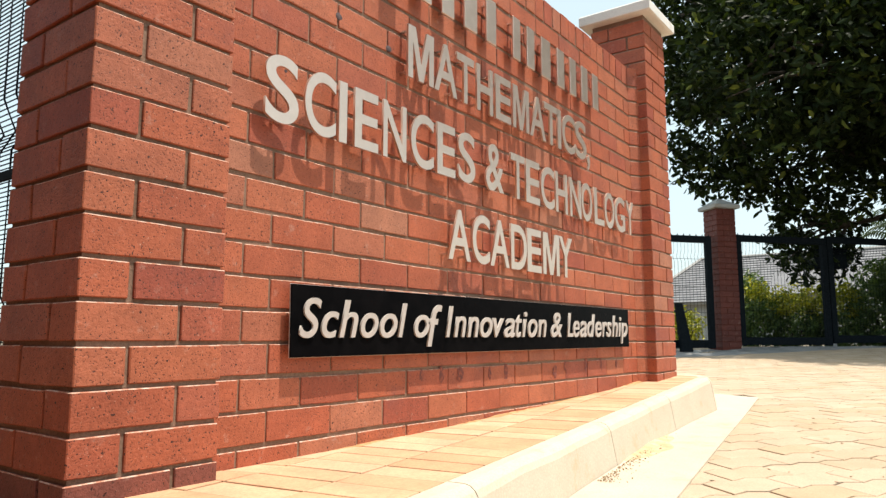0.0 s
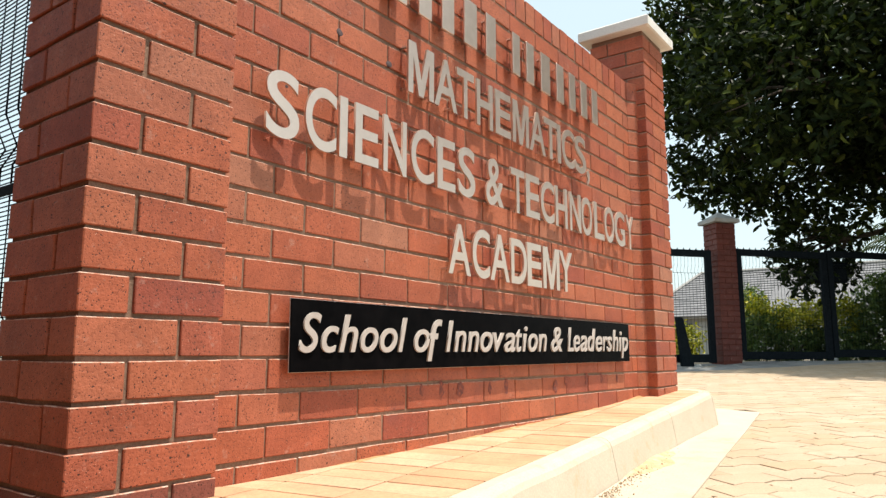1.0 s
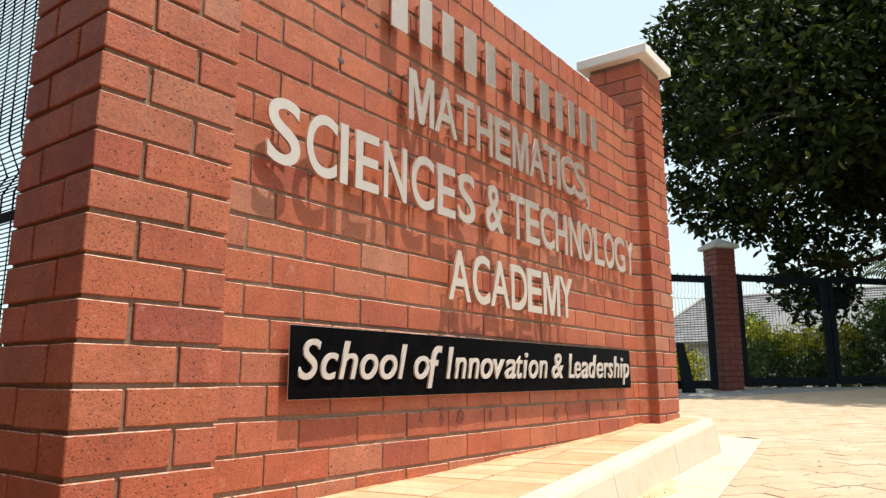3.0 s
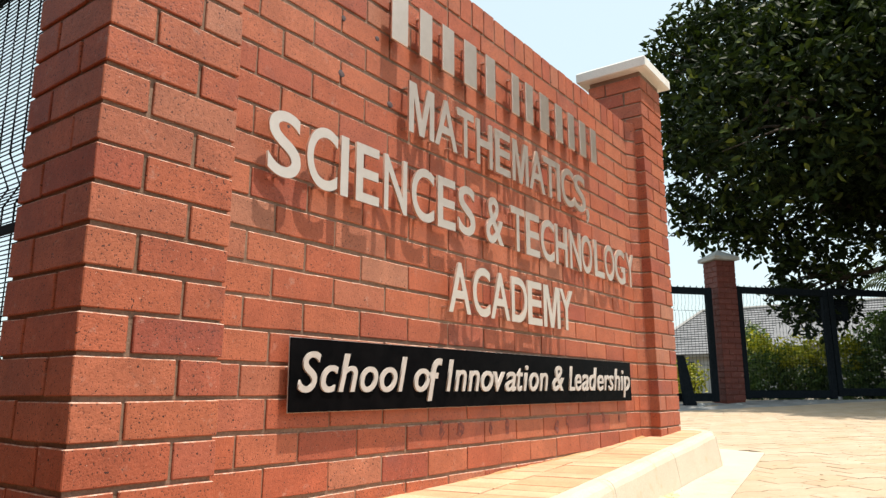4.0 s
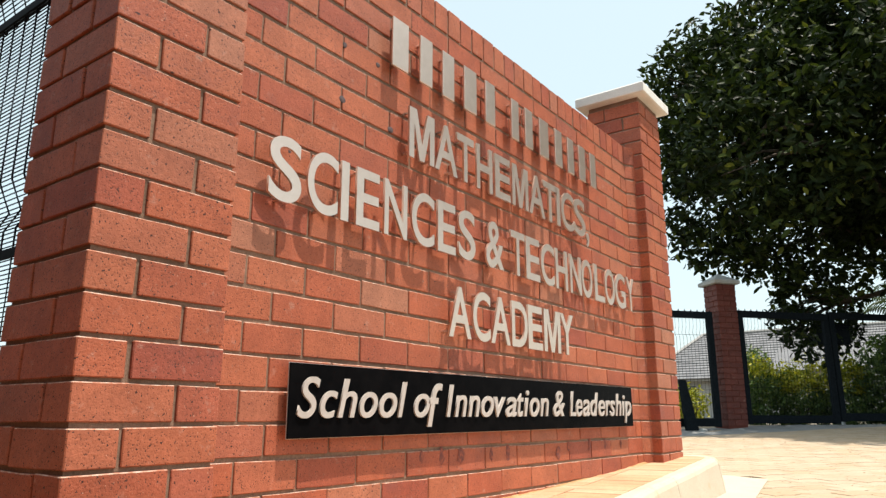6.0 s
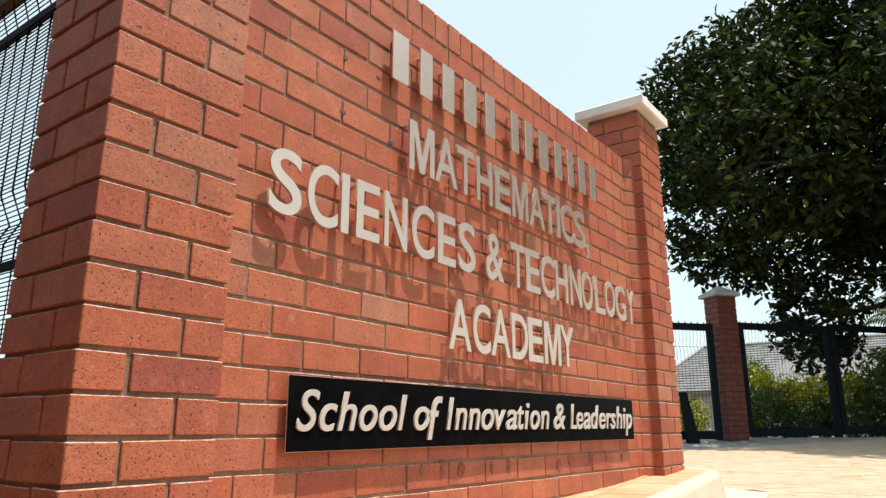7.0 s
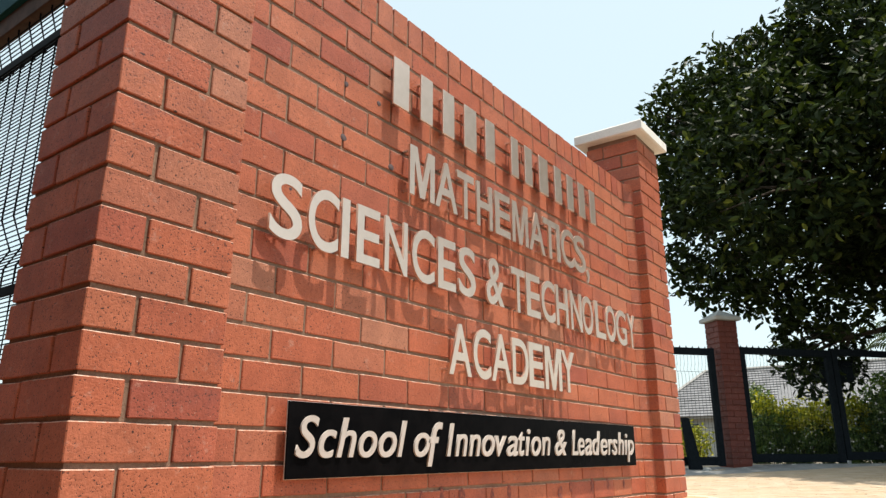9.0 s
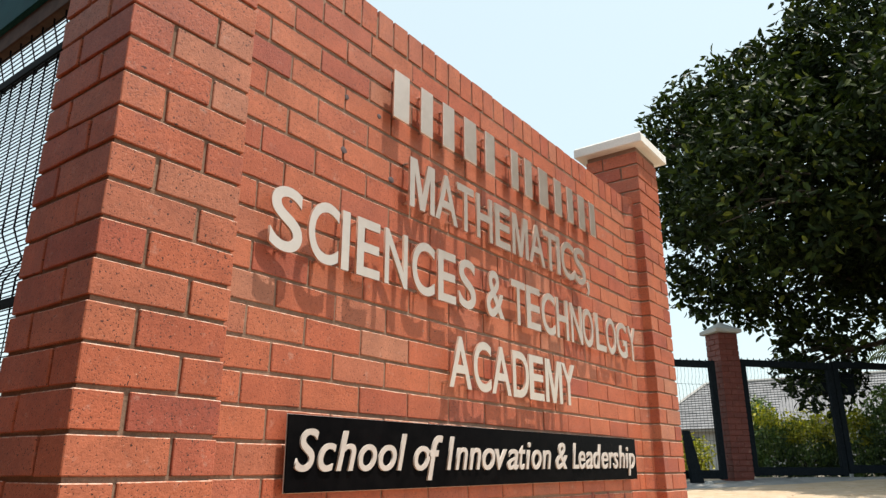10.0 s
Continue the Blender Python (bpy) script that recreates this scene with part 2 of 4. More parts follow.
def tube_bm(points, radii, sides=8, bm=None):
    """A tapered tube along points."""
    bm = bm or bmesh.new()
    rings = []
    for i, p in enumerate(points):
        p = Vector(p)
        a = Vector(points[max(i - 1, 0)])
        b = Vector(points[min(i + 1, len(points) - 1)])
        d = (b - a).normalized()
        q = d.to_track_quat("Z", "Y").to_matrix()
        rings.append([bm.verts.new(p + q @ Vector((math.cos(t), math.sin(t), 0)) * radii[i])
                      for t in [2 * math.pi * j / sides for j in range(sides)]])
    for r0, r1 in zip(rings, rings[1:]):
        for j in range(sides):
            bm.faces.new((r0[j], r0[(j + 1) % sides], r1[(j + 1) % sides], r1[j]))
    bm.faces.new(list(reversed(rings[0])))
    bm.faces.new(rings[-1])
    return bm


def prism_bm(outline, z0, z1, bevel=0.0):
    """An upright prism over a plan outline; z0 and z1 may be functions of x, y."""
    f0 = z0 if callable(z0) else (lambda x, y: z0)
    f1 = z1 if callable(z1) else (lambda x, y: z1)
    bm = bmesh.new()
    lo = [bm.verts.new((x, y, f0(x, y))) for x, y in outline]
    hi = [bm.verts.new((x, y, f1(x, y))) for x, y in outline]
    n = len(outline)
    top = bm.faces.new(hi)
    bm.faces.new(list(reversed(lo)))
    for i in range(n):
        bm.faces.new((lo[i], lo[(i + 1) % n], hi[(i + 1) % n], hi[i]))
    bmesh.ops.recalc_face_normals(bm, faces=bm.faces[:])
    if bevel:
        bmesh.ops.bevel(bm, geom=list(top.edges), offset=bevel, segments=1, affect="EDGES")
    return bm


BRICK_MESHES = {}


def brick_mesh(w, d, h, variant, material, bevel=0.0026):
    key = (round(w, 3), round(d, 3), round(h, 3), variant, material.name)
    if key not in BRICK_MESHES:
        rng = random.Random(hash((round(w * 1000), round(d * 1000), round(h * 1000), variant)) % 100000)
        bm = bmesh.new()
        bmesh.ops.create_cube(bm, size=1.0, matrix=Matrix.Diagonal((w, d, h, 1)))
        for v in bm.verts:
            v.co += Vector((rng.uniform(-1, 1), rng.uniform(-1, 1), rng.uniform(-1, 1))) * 0.0011
        front = [e for e in bm.edges if all(v.co.y < 0 for v in e.verts) and abs(e.verts[0].co.x - e.verts[1].co.x) > 0.05]
        cut = bmesh.ops.subdivide_edges(bm, edges=front if w > 0.12 else [], cuts=3)
        for v in cut["geom_inner"]:  # uneven arris
            if isinstance(v, bmesh.types.BMVert):
                v.co += Vector((rng.uniform(-0.2, 0.2) * w / 5, rng.uniform(-0.0002, 0.0006), rng.uniform(-0.0009, 0.0009)))
        bmesh.ops.bevel(bm, geom=bm.edges[:], offset=bevel * rng.uniform(0.6, 1.0), segments=1, profile=0.5, affect="EDGES")
        bm.normal_update()
        # Only upward edges get the smeared colour with its painted highlight.
        for f in bm.faces:
            if material in (BRICK, DARK_BRICK) and f.normal.y < 0.5 and 0.3 < f.normal.z < 0.95:
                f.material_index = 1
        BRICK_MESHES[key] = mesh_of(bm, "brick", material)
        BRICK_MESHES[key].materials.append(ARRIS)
    return BRICK_MESHES[key]


def lay(parent, name, w, d, h, at, material=BRICK, variants=9, rng=random):
    m = at @ pose(rng.uniform(-0.001, 0.001), rng.uniform(-0.0013, 0.0013), rng.uniform(-0.001, 0.001),
                  rng.uniform(-0.35, 0.35), rng.uniform(-0.3, 0.3), rng.uniform(-0.3, 0.3))
    return hang(name, brick_mesh(w, d, h, rng.randrange(variants), material), parent, m)


# ---- plan: the sign wall's face is y = 0, its bed joints lie at whole courses from z = 0 ----
COURSE, LENGTH, BRICK_H, BRICK_L, BRICK_D, JOINT = 0.0872, 0.232, 0.0772, 0.222, 0.106, 0.010
PILLAR = 0.338
LEFT_X, RIGHT_X, PILLAR_Y = -0.5527, 2.686, -0.0928
WALL_L, WALL_R = LEFT_X + PILLAR, RIGHT_X


def bed_z(r):
    """Height of the wall's bed joints; the uppermost courses are laid with slightly fuller beds."""
    return r * COURSE + 0.0027 * max(0.0, r - 14)


WALL_TOP = bed_z(20)


def plinth_z(x, y=0.0):
    return -0.0459 + (0.0104 * x + 0.0078 * x * x if x > 0 else 0.0)


def road_z(x, y=0.0):
    d = min(max(x - 3.8, 0.0), 7.2)
    return -0.198 + 0.0214 * min(x, 11.0) + 0.0023 * d * d


def kerb_y(x):
    """Line between the clay pavers and the kerb."""
    return -0.536 + 0.159 * x - 0.0185 * x * x


# ---- ground ----
def ground_sheet():
    xs = [-400, -150, -60, -25, -10, -5, -2, -1] + [0.5 * i for i in range(0, 29)] + [16, 19, 24, 32, 45, 65, 100, 180, 400]
    ys = [-400, -150, -60, -25, -12, -6, -3, -1.5, -0.7, 0, 0.7, 1.5, 3, 5, 8, 12, 25, 60, 150, 400]
    bm = bmesh.new()
    grid = [[bm.verts.new((x, y, road_z(max(x, -6.0)) - 0.022)) for y in ys] for x in xs]
    for i in range(len(xs) - 1):
        for j in range(len(ys) - 1):
            bm.faces.new((grid[i][j], grid[i + 1][j], grid[i + 1][j + 1], grid[i][j + 1]))
    ob = new("ground", mesh_of(bm, "ground", GROUND))
    return tagged(ob, "dusty bare ground sloping gently up towards the gate", "ground", kind="structure")


ground_sheet()


# ---- plinth: slab, kerb, gutter ----
def plinth():
    base = thing("plinth_pavement", (0, 0, plinth_z(0) - 0.06), "narrow apron of orange clay brick pavers along the wall", "pavement", kind="structure")
    xs = [-0.38 + 0.172 * i for i in range(21)]
    bm = bmesh.new()
    lo = [(bm.verts.new((x, kerb_y(x) + 0.002, plinth_z(x) - 0.009)), bm.verts.new((x, 0.9, plinth_z(x) - 0.009)),
           bm.verts.new((x, 0.9, road_z(x) - 0.1)), bm.verts.new((x, kerb_y(x) + 0.002, road_z(x) - 0.1))) for x in xs]
    for a, b in zip(lo, lo[1:]):
        for q in range(4):
            bm.faces.new((a[q], b[q], b[(q + 1) % 4], a[(q + 1) % 4]))
    bm.faces.new(lo[0])
    bm.faces.new(list(reversed(lo[-1])))
    bmesh.ops.recalc_face_normals(bm, faces=bm.faces[:])
    part("bedding", bm, SAND, base)
    return base


PLINTH = plinth()


def kerb():
    root = thing("kerb", (1.0, kerb_y(1.0) - 0.05, road_z(1.0)), "sun-bleached concrete kerb edging the brick apron", "kerb", kind="structure")
    profile = [(0.0, 0.0), (0.042, 0.002), (0.056, -0.002), (0.068, -0.012), (0.076, -0.028), (0.108, None), (0.0, None)]

    def run(stations):
        bm = bmesh.new()
        rings = []
        for (x, y), (nx, ny) in stations:
            ring = []
            for o, dz in profile:
                px, py = x + nx * o, y + ny * o
                z = road_z(px) - 0.05 if dz is None else plinth_z(x) + dz + 0.006 * noise.noise((px * 3, py * 3, 0.3)) * (o > 0)
                ring.append(bm.verts.new((px, py, z)))
            rings.append(ring)
        n = len(profile)
        for a, b in zip(rings, rings[1:]):
            for j in range(n):
                bm.faces.new((a[j], b[j], b[(j + 1) % n], a[(j + 1) % n]))
        bm.faces.new(list(reversed(rings[0])))
        bm.faces.new(rings[-1])
        bmesh.ops.recalc_face_normals(bm, faces=bm.faces[:])
        return bm

    def station(x):
        s = 0.159 - 0.037 * x
        n = Vector((s, -1)).normalized()
        return (x, kerb_y(x)), (n.x, n.y)

    joints = [-0.37, 0.085, 1.16, 2.08, 2.96]
    for x0, x1 in zip(joints, joints[1:]):
        end = x1 - 0.002 if x1 < 2.9 else x1 + 0.004
        st = [station(x0 + 0.002 + (end - x0 - 0.002) * i / 8) for i in range(9)]
        part("kerb_stone", run(st), KERB, root)
    # rounded corner and the return behind the pillar
    cx, cy = 2.965, kerb_y(2.965)
    st = []
    for i in range(7):
        a = radians(-90 + 90 * i / 6) + 0.05 * (1 - i / 6)
        st.append(((cx + 0.09 * math.cos(a), cy + 0.09 * (1 + math.sin(a))), (math.cos(a), math.sin(a))))
    st += [((cx + 0.09, cy + 0.09 + 0.25 * i), (1.0, 0.0)) for i in range(1, 5)]
    part("kerb_stone", run(st), KERB, root)


kerb()


# Unseen bed, added to dim and warm the bounce on the pillar's side.
def soil_bed():
    bm = prism_bm([(-2.2, -2.6), (-0.39, -2.6), (-0.39, 3.0), (-2.2, 3.0)], -0.27, lambda x, y: -0.08)
    bmesh.ops.subdivide_edges(bm, edges=bm.edges[:], cuts=8, use_grid_fill=True)
    for v in bm.verts:
        if v.co.z > -0.1:
            v.co.z += 0.02 * noise.noise(v.co * 3)
    ob = new("soil_bed", mesh_of(bm, "soil_bed", BOUNCE_SOIL))
    tagged(ob, "unseen red-brown bed added beside the pillar to tint its bounce light", "soil", kind="structure")


soil_bed()


def gutter():
    out = [(x, kerb_y(x) - 0.10) for x in (-0.38, 0.0, 0.4, 0.8, 1.6, 2.3, 2.95)] + [(3.11, -0.2), (3.10, 0.51), (4.23, 0.51), (4.0, 0.05), (3.82, -0.369),
           (2.825, -0.513), (1.83, -0.651), (0.86, -0.789), (-0.155, -0.933), (-0.38, -0.965)]
    bm = prism_bm(out, lambda x, y: road_z(x) - 0.06, lambda x, y: road_z(x) + 0.009 + 0.003 * noise.noise((x * 1.5, y * 2, 0)))
    ob = new("gutter", mesh_of(bm, "gutter", GUTTER))
    tagged(ob, "bright cast concrete gutter strip at the foot of the kerb", "gutter", kind="structure")


gutter()


# ---- the sign wall ----
def sign_wall():
    wall = thing("sign_wall", (1.26, 0.11, -0.1), "low red face-brick sign wall with a brick-on-edge coping", "wall")
    part("mortar_core", box_bm(WALL_L - 0.06, WALL_R + 0.06, 0.0045, 0.213, -0.2, WALL_TOP + 0.09), MORTAR, wall, "raked grey mortar joints")
    # Core of the added splay that shapes the shade band by the pillar.
    core = Matrix.Translation((2.626, 0.004, 0)) @ pose(0, 0, 0, 0, 0, -32)
    part("mortar_core", box_bm(0, 0.10, 0.001, 0.05, -0.2, WALL_TOP + 0.09), MORTAR, wall, "raked grey mortar joints", core)
    return wall


WALL = sign_wall()


def pillar(x, label):
    y = PILLAR_Y
    p = thing("brick_pillar", (x + PILLAR / 2, y + PILLAR / 2, -0.1), label, "pillar", "pillars of the sign wall")
    part("mortar_core", box_bm(x + 0.007, x + PILLAR - 0.007, y + 0.007, y + PILLAR - 0.007, -0.2, 25 * COURSE + 0.026), MORTAR, p, "raked grey mortar joints")
    # cast cap with a shallow pyramid
    c0, c1 = x - 0.056, x + PILLAR + 0.056
    d0, d1 = y - 0.056, y + PILLAR + 0.056
    z0 = 25 * COURSE + 0.026
    bm = bmesh.new()
    rings = []
    for inset, z in ((0.012, 0.0), (0.0, 0.006), (0.0, 0.060), (0.006, 0.068)):
        rings.append([bm.verts.new((a, b, z0 + z)) for a, b in ((c0 + inset, d0 + inset), (c1 - inset, d0 + inset), (c1 - inset, d1 - inset), (c0 + inset, d1 - inset))])
    for r0, r1 in zip(rings, rings[1:]):
        for j in range(4):
            bm.faces.new((r0[j], r0[(j + 1) % 4], r1[(j + 1) % 4], r1[j]))
    bm.faces.new(list(reversed(rings[0])))
    tip = bm.verts.new(((c0 + c1) / 2, (d0 + d1) / 2, z0 + 0.117))
    for j in range(4):
        bm.faces.new((rings[-1][j], rings[-1][(j + 1) % 4], tip))
    part("cap", bm, CAPSTONE, p, "off-white cast concrete pillar cap")
    return p


PILLAR_A = pillar(LEFT_X, "square red brick pillar ending the sign wall beside the mesh fence")
PILLAR_B = pillar(RIGHT_X, "square red brick pillar with a pale cap at the driveway end of the sign wall")


# ---- lettering ----
FONT_CACHE = {}


def glyph(ch, bold, depth, shear=0.0):
    """The letter as a mesh, cap height 1, left edge at 0, baseline 0, facing -y."""
    key = (ch, bold, depth, shear)
    if key not in FONT_CACHE:
        cu = bpy.data.curves.new("glyph", "FONT")
        cu.body = ch
        cu.offset = bold
        cu.extrude = depth
        cu.bevel_depth = 0.0
        cu.shear = shear
        cu.resolution_u = 9
        ob = bpy.data.objects.new("glyph", cu)
        scene.collection.objects.link(ob)
        dg = bpy.context.evaluated_depsgraph_get()
        me = bpy.data.meshes.new_from_object(ob.evaluated_get(dg))
        bpy.data.objects.remove(ob)
        xs = [v.co.x for v in me.vertices]
        ys = [v.co.y for v in me.vertices]
        FONT_CACHE[key] = (me, min(xs), max(xs), min(ys), max(ys))
    return FONT_CACHE[key]


def letter_m(w, h, t, material):
    """A bold capital M; its pointed strokes are drawn straight."""
    s = 0.205 * w
    pts = [(0, 0), (s * 0.92, 0), (s * 0.92, 0.70 * h), (w / 2 - 0.095 * w, 0), (w / 2 + 0.095 * w, 0), (w - s * 0.92, 0.70 * h), (w - s * 0.92, 0), (w, 0),
           (w, h), (w - 0.28 * w, h), (w / 2, 0.32 * h), (0.28 * w, h), (0, h)]
    bm = bmesh.new()
    a = [bm.verts.new((x, 0, z)) for x, z in pts]
    b = [bm.verts.new((x, t, z)) for x, z in pts]
    n = len(pts)
    bm.faces.new(a)
    bm.faces.new(list(reversed(b)))
    for i in range(n):
        bm.faces.new((a[(i + 1) % n], a[i], b[i], b[(i + 1) % n]))
    bmesh.ops.triangulate(bm, faces=[f for f in bm.faces if len(f.verts) > 4])
    bmesh.ops.recalc_face_normals(bm, faces=bm.faces[:])
    return mesh_of(bm, "letter", material)


def place_glyph(ch, bold, depth, x0, x1, z0, z1, y, material, shear=0.0, stretch=None):
    """A mesh of the letter filling x0..x1, z0..z1 in the plane y (its front)."""
    if ch == "M":
        return letter_m(x1 - x0, z1 - z0, 2 * depth, material), Matrix.Translation((x0, y, z0))
    src, a0, a1, b0, b1 = glyph(ch, bold, depth, shear)
    me = src.copy()
    me.name = "letter"
    sx, sz = (x1 - x0) / (a1 - a0), (z1 - z0) / (b1 - b0)
    top = max(v.co.z for v in me.vertices)
    for v in me.vertices:
        v.co = Vector(((v.co.x - a0) * sx, (top - v.co.z), (v.co.y - b0) * sz))
    me.materials.clear()
    me.materials.append(material)
    return me, Matrix.Translation((x0, y, z0))


LETTER_Y, LETTER_T, BOLD = -0.044, 0.008, 0.013


def pins(ob, x0, x1, z0, z1, spots):
    for u, w in spots:
        bm = tube_bm([(0, LETTER_T - 0.001, 0), (0, -LETTER_Y + 0.004, 0)], [0.0054, 0.0054], 8)
        part("pin", bm, PIN, ob, "bright steel stand-off pin", Matrix.Translation(((x1 - x0) * u, 0, (z1 - z0) * w)), world_space=False)


def raised_letter(ch, x0, x1, z0, z1):
    me, at = place_glyph(ch, BOLD, LETTER_T / 2, x0, x1, z0, z1, LETTER_Y, LETTER)
    ob = new("letter", me)
    ob.matrix_basis = at
    what = {"&": "ampersand", ",": "comma"}.get(ch, "capital letter " + ch)
    tagged(ob, "pale satin metal " + what + " standing off the brick wall", "letter", "raised letters on the wall")
    spots = {"I": [(0.5, 0.12), (0.5, 0.88)], "T": [(0.5, 0.1), (0.5, 0.9)], "Y": [(0.5, 0.1), (0.5, 0.45)], ",": [(0.5, 0.7)],
             "A": [(0.13, 0.1), (0.87, 0.1), (0.5, 0.9)], "M": [(0.1, 0.1), (0.9, 0.1), (0.1, 0.9)], "N": [(0.1, 0.1), (0.9, 0.9)],
             "H": [(0.1, 0.12), (0.9, 0.88)], "E": [(0.12, 0.1), (0.12, 0.9)], "L": [(0.12, 0.1), (0.12, 0.9)], "D": [(0.12, 0.12), (0.12, 0.88)]}
    pins(ob, x0, x1, z0, z1, spots.get(ch, [(0.5, 0.06), (0.5, 0.94)]))
    return ob


def letter_line(letters, z0, z1):
    """Capitals from their left and right edges along the wall."""
    for ch, x0, x1 in letters:
        lo, hi = (z0 - 0.045, z0 + 0.032) if ch == "," else (z0 - 0.001, z1 + 0.002) if ch in "SCO&G" else (z0, z1)
        raised_letter(ch, x0, x1, lo, hi)


letter_line([("M", 0.521, 0.665), ("A", 0.669, 0.810), ("T", 0.808, 0.922), ("H", 0.942, 1.058), ("E", 1.078, 1.198), ("M", 1.214, 1.351),
             ("A", 1.358, 1.503), ("T", 1.489, 1.623), ("I", 1.620, 1.655), ("C", 1.667, 1.803), ("S", 1.806, 1.932), (",", 1.937, 1.970)], 1.151, 1.337)
letter_line([("S", -0.074, 0.043), ("C", 0.066, 0.188), ("I", 0.201, 0.234), ("E", 0.268, 0.375), ("N", 0.399, 0.515), ("C", 0.540, 0.666),
             ("E", 0.687, 0.796), ("S", 0.816, 0.927), ("&", 1.003, 1.134), ("T", 1.192, 1.304), ("E", 1.316, 1.436), ("C", 1.448, 1.575),
             ("H", 1.588, 1.707), ("N", 1.734, 1.855), ("O", 1.861, 1.980), ("L", 2.008, 2.129), ("O", 2.137, 2.262), ("G", 2.269, 2.409),
             ("Y", 2.429, 2.537)], 0.849, 1.036)
letter_line([("A", 0.754, 0.894), ("C", 0.907, 1.026), ("A", 1.030, 1.172), ("D", 1.186, 1.314), ("E", 1.318, 1.441), ("M", 1.456, 1.611),
             ("Y", 1.610, 1.742)], 0.554, 0.738)


def name_bars():
    """The first line is a name: plain upright bars of its letters' size."""
    widths = [0.15, 0.125, 0.13, 0.15, 0.125, None, 0.105, 0.115, 0.15, 0.125, 0.115, 0.125, 0.115]
    total = sum(w if w else 0.06 for w in widths) + 0.022 * (len(widths) - 1)
    k = (2.115 - 0.399) / total
    x = 0.399
    for w in widths:
        if w is None:
            x += 0.06 * k + 0.022 * k
            continue
        bm = box_bm(0, w * k * 0.62, 0, LETTER_T, 0, 0.186, 0.0012)
        ob = new("letter_bar", mesh_of(bm, "letter_bar", LETTER))
        ob.matrix_basis = Matrix.Translation((x + w * k * 0.19, LETTER_Y, 1.454))
        tagged(ob, "plain upright pale metal bar standing off the brick wall", "letter bar", "raised bars on the wall")
        pins(ob, 0, w * k * 0.62, 0, 0.186, [(0.5, 0.1), (0.5, 0.9)])
        x += w * k + 0.022 * k


name_bars()


# ---- black sign board ----
def sign_board():
    x0, x1, zl, zh = 0.046, 2.434, 0.222, 0.420
    tilt = 0.3
    root = thing("sign_board", (x0, -0.030, zl), "long black sign board with raised cream italic lettering", "sign")
    at = pose(x0, 0, zl, 0, -tilt, 0)
    w, h = x1 - x0, zh - zl
    part("plate", box_bm(0, w, -0.034, -0.030, 0, h, 0.001), BOARD, root, "black gloss face", at)
    part("backing", box_bm(-0.001, w + 0.001, -0.0299, -0.0265, -0.001, h + 0.001, 0.0008), ALU, root, "thin bare aluminium edge", at)
    for u in (0.06, 0.35, 0.65, 0.94):
        for q in (0.025, h - 0.025):
            part("stud", tube_bm([(w * u, -0.0266, q), (w * u, 0.004, q)], [0.006, 0.006], 8), PIN, root, "hidden steel stud", at)
    base, bold = 0.0535, 0.009
    floor_v, roof_v = glyph("I", bold, 0.0030, 0.25)[3:]
    unit = 0.1085 / (roof_v - floor_v)
    words = [
        ("School", (0.026, 0.109, 0.178, 0.268, 0.355, 0.442), (0.107, 0.176, 0.256, 0.346, 0.437, 0.487)),
        ("of", (0.524, 0.593), (0.606, 0.677)),
        ("Innovation", (0.700, 0.749, 0.832, 0.917, 1.006, 1.089, 1.176, 1.228, 1.278, 1.363),
                       (0.744, 0.823, 0.907, 1.001, 1.088, 1.170, 1.225, 1.272, 1.356, 1.438)),
        ("&", (1.481,), (1.589,)),
        ("Leadership", (1.639, 1.702, 1.772, 1.851, 1.945, 2.028, 2.082, 2.150, 2.236, 2.266),
                       (1.700, 1.766, 1.845, 1.943, 2.020, 2.088, 2.144, 2.226, 2.276, 2.358)),
    ]
    for text, lefts, rights in words:
        for ch, a, b in zip(text, lefts, rights):
            _, _, _, v0, v1 = glyph(ch, bold, 0.0030, 0.25)
            v0 -= 0.20 if ch == "f" else 0.0
            me, m = place_glyph(ch, bold, 0.0030, a, b, base + (v0 - floor_v) * unit, base + (v1 - floor_v) * unit, -0.040, CREAM, 0.25)
            hang("letter", me, root, at @ m)


sign_board()


# ---- mesh fence behind the near pillar ----
def mesh_fence():
    fx, y0, y1 = -0.42, 0.262, 1.95
    root = thing("mesh_fence", (fx, (y0 + y1) / 2, plinth_z(0)), "dark close-mesh security fence panel behind the brick pillar", "fence")

    def off(z):
        """Folds pressed into the panel."""
        d = 0.0
        for c, up, down in ((0.313, 0.073, 0.073), (0.862, 0.085, 0.075), (1.532, 0.11, 0.026)):
            d = max(d, 0.036 * max(0.0, 1 - (z - c) / up if z > c else 1 - (c - z) / down))
        return d

    wire = mesh_of(box_bm(-0.0014, 0.0014, y0, y1, -0.0014, 0.0014), "cross_wire", STEEL)
    z = -0.03
    while z < 1.652:
        hang("cross_wire", wire, root, Matrix.Translation((fx + off(z), 0, z)))
        z += 0.01325
    y = y0 + 0.02
    while y < y1:
        zs = [-0.04, 0.24, 0.313, 0.386, 0.787, 0.862, 0.947, 1.506, 1.532, 1.642, 1.655]
        part("upright_wire", tube_bm([(fx - 0.003 + off(q), y, q) for q in zs], [0.0031] * len(zs), 5), STEEL, root)
        y += 0.0762
    for zb in (0.714, 1.509):
        part("rail", box_bm(fx - 0.012, fx - 0.004, y0, y1, zb - 0.0145, zb + 0.0145, 0.002), STEEL, root)
    part("post", box_bm(fx - 0.03, fx + 0.03, y1, y1 + 0.06, -0.1, 1.825, 0.004), STEEL, root)


mesh_fence()


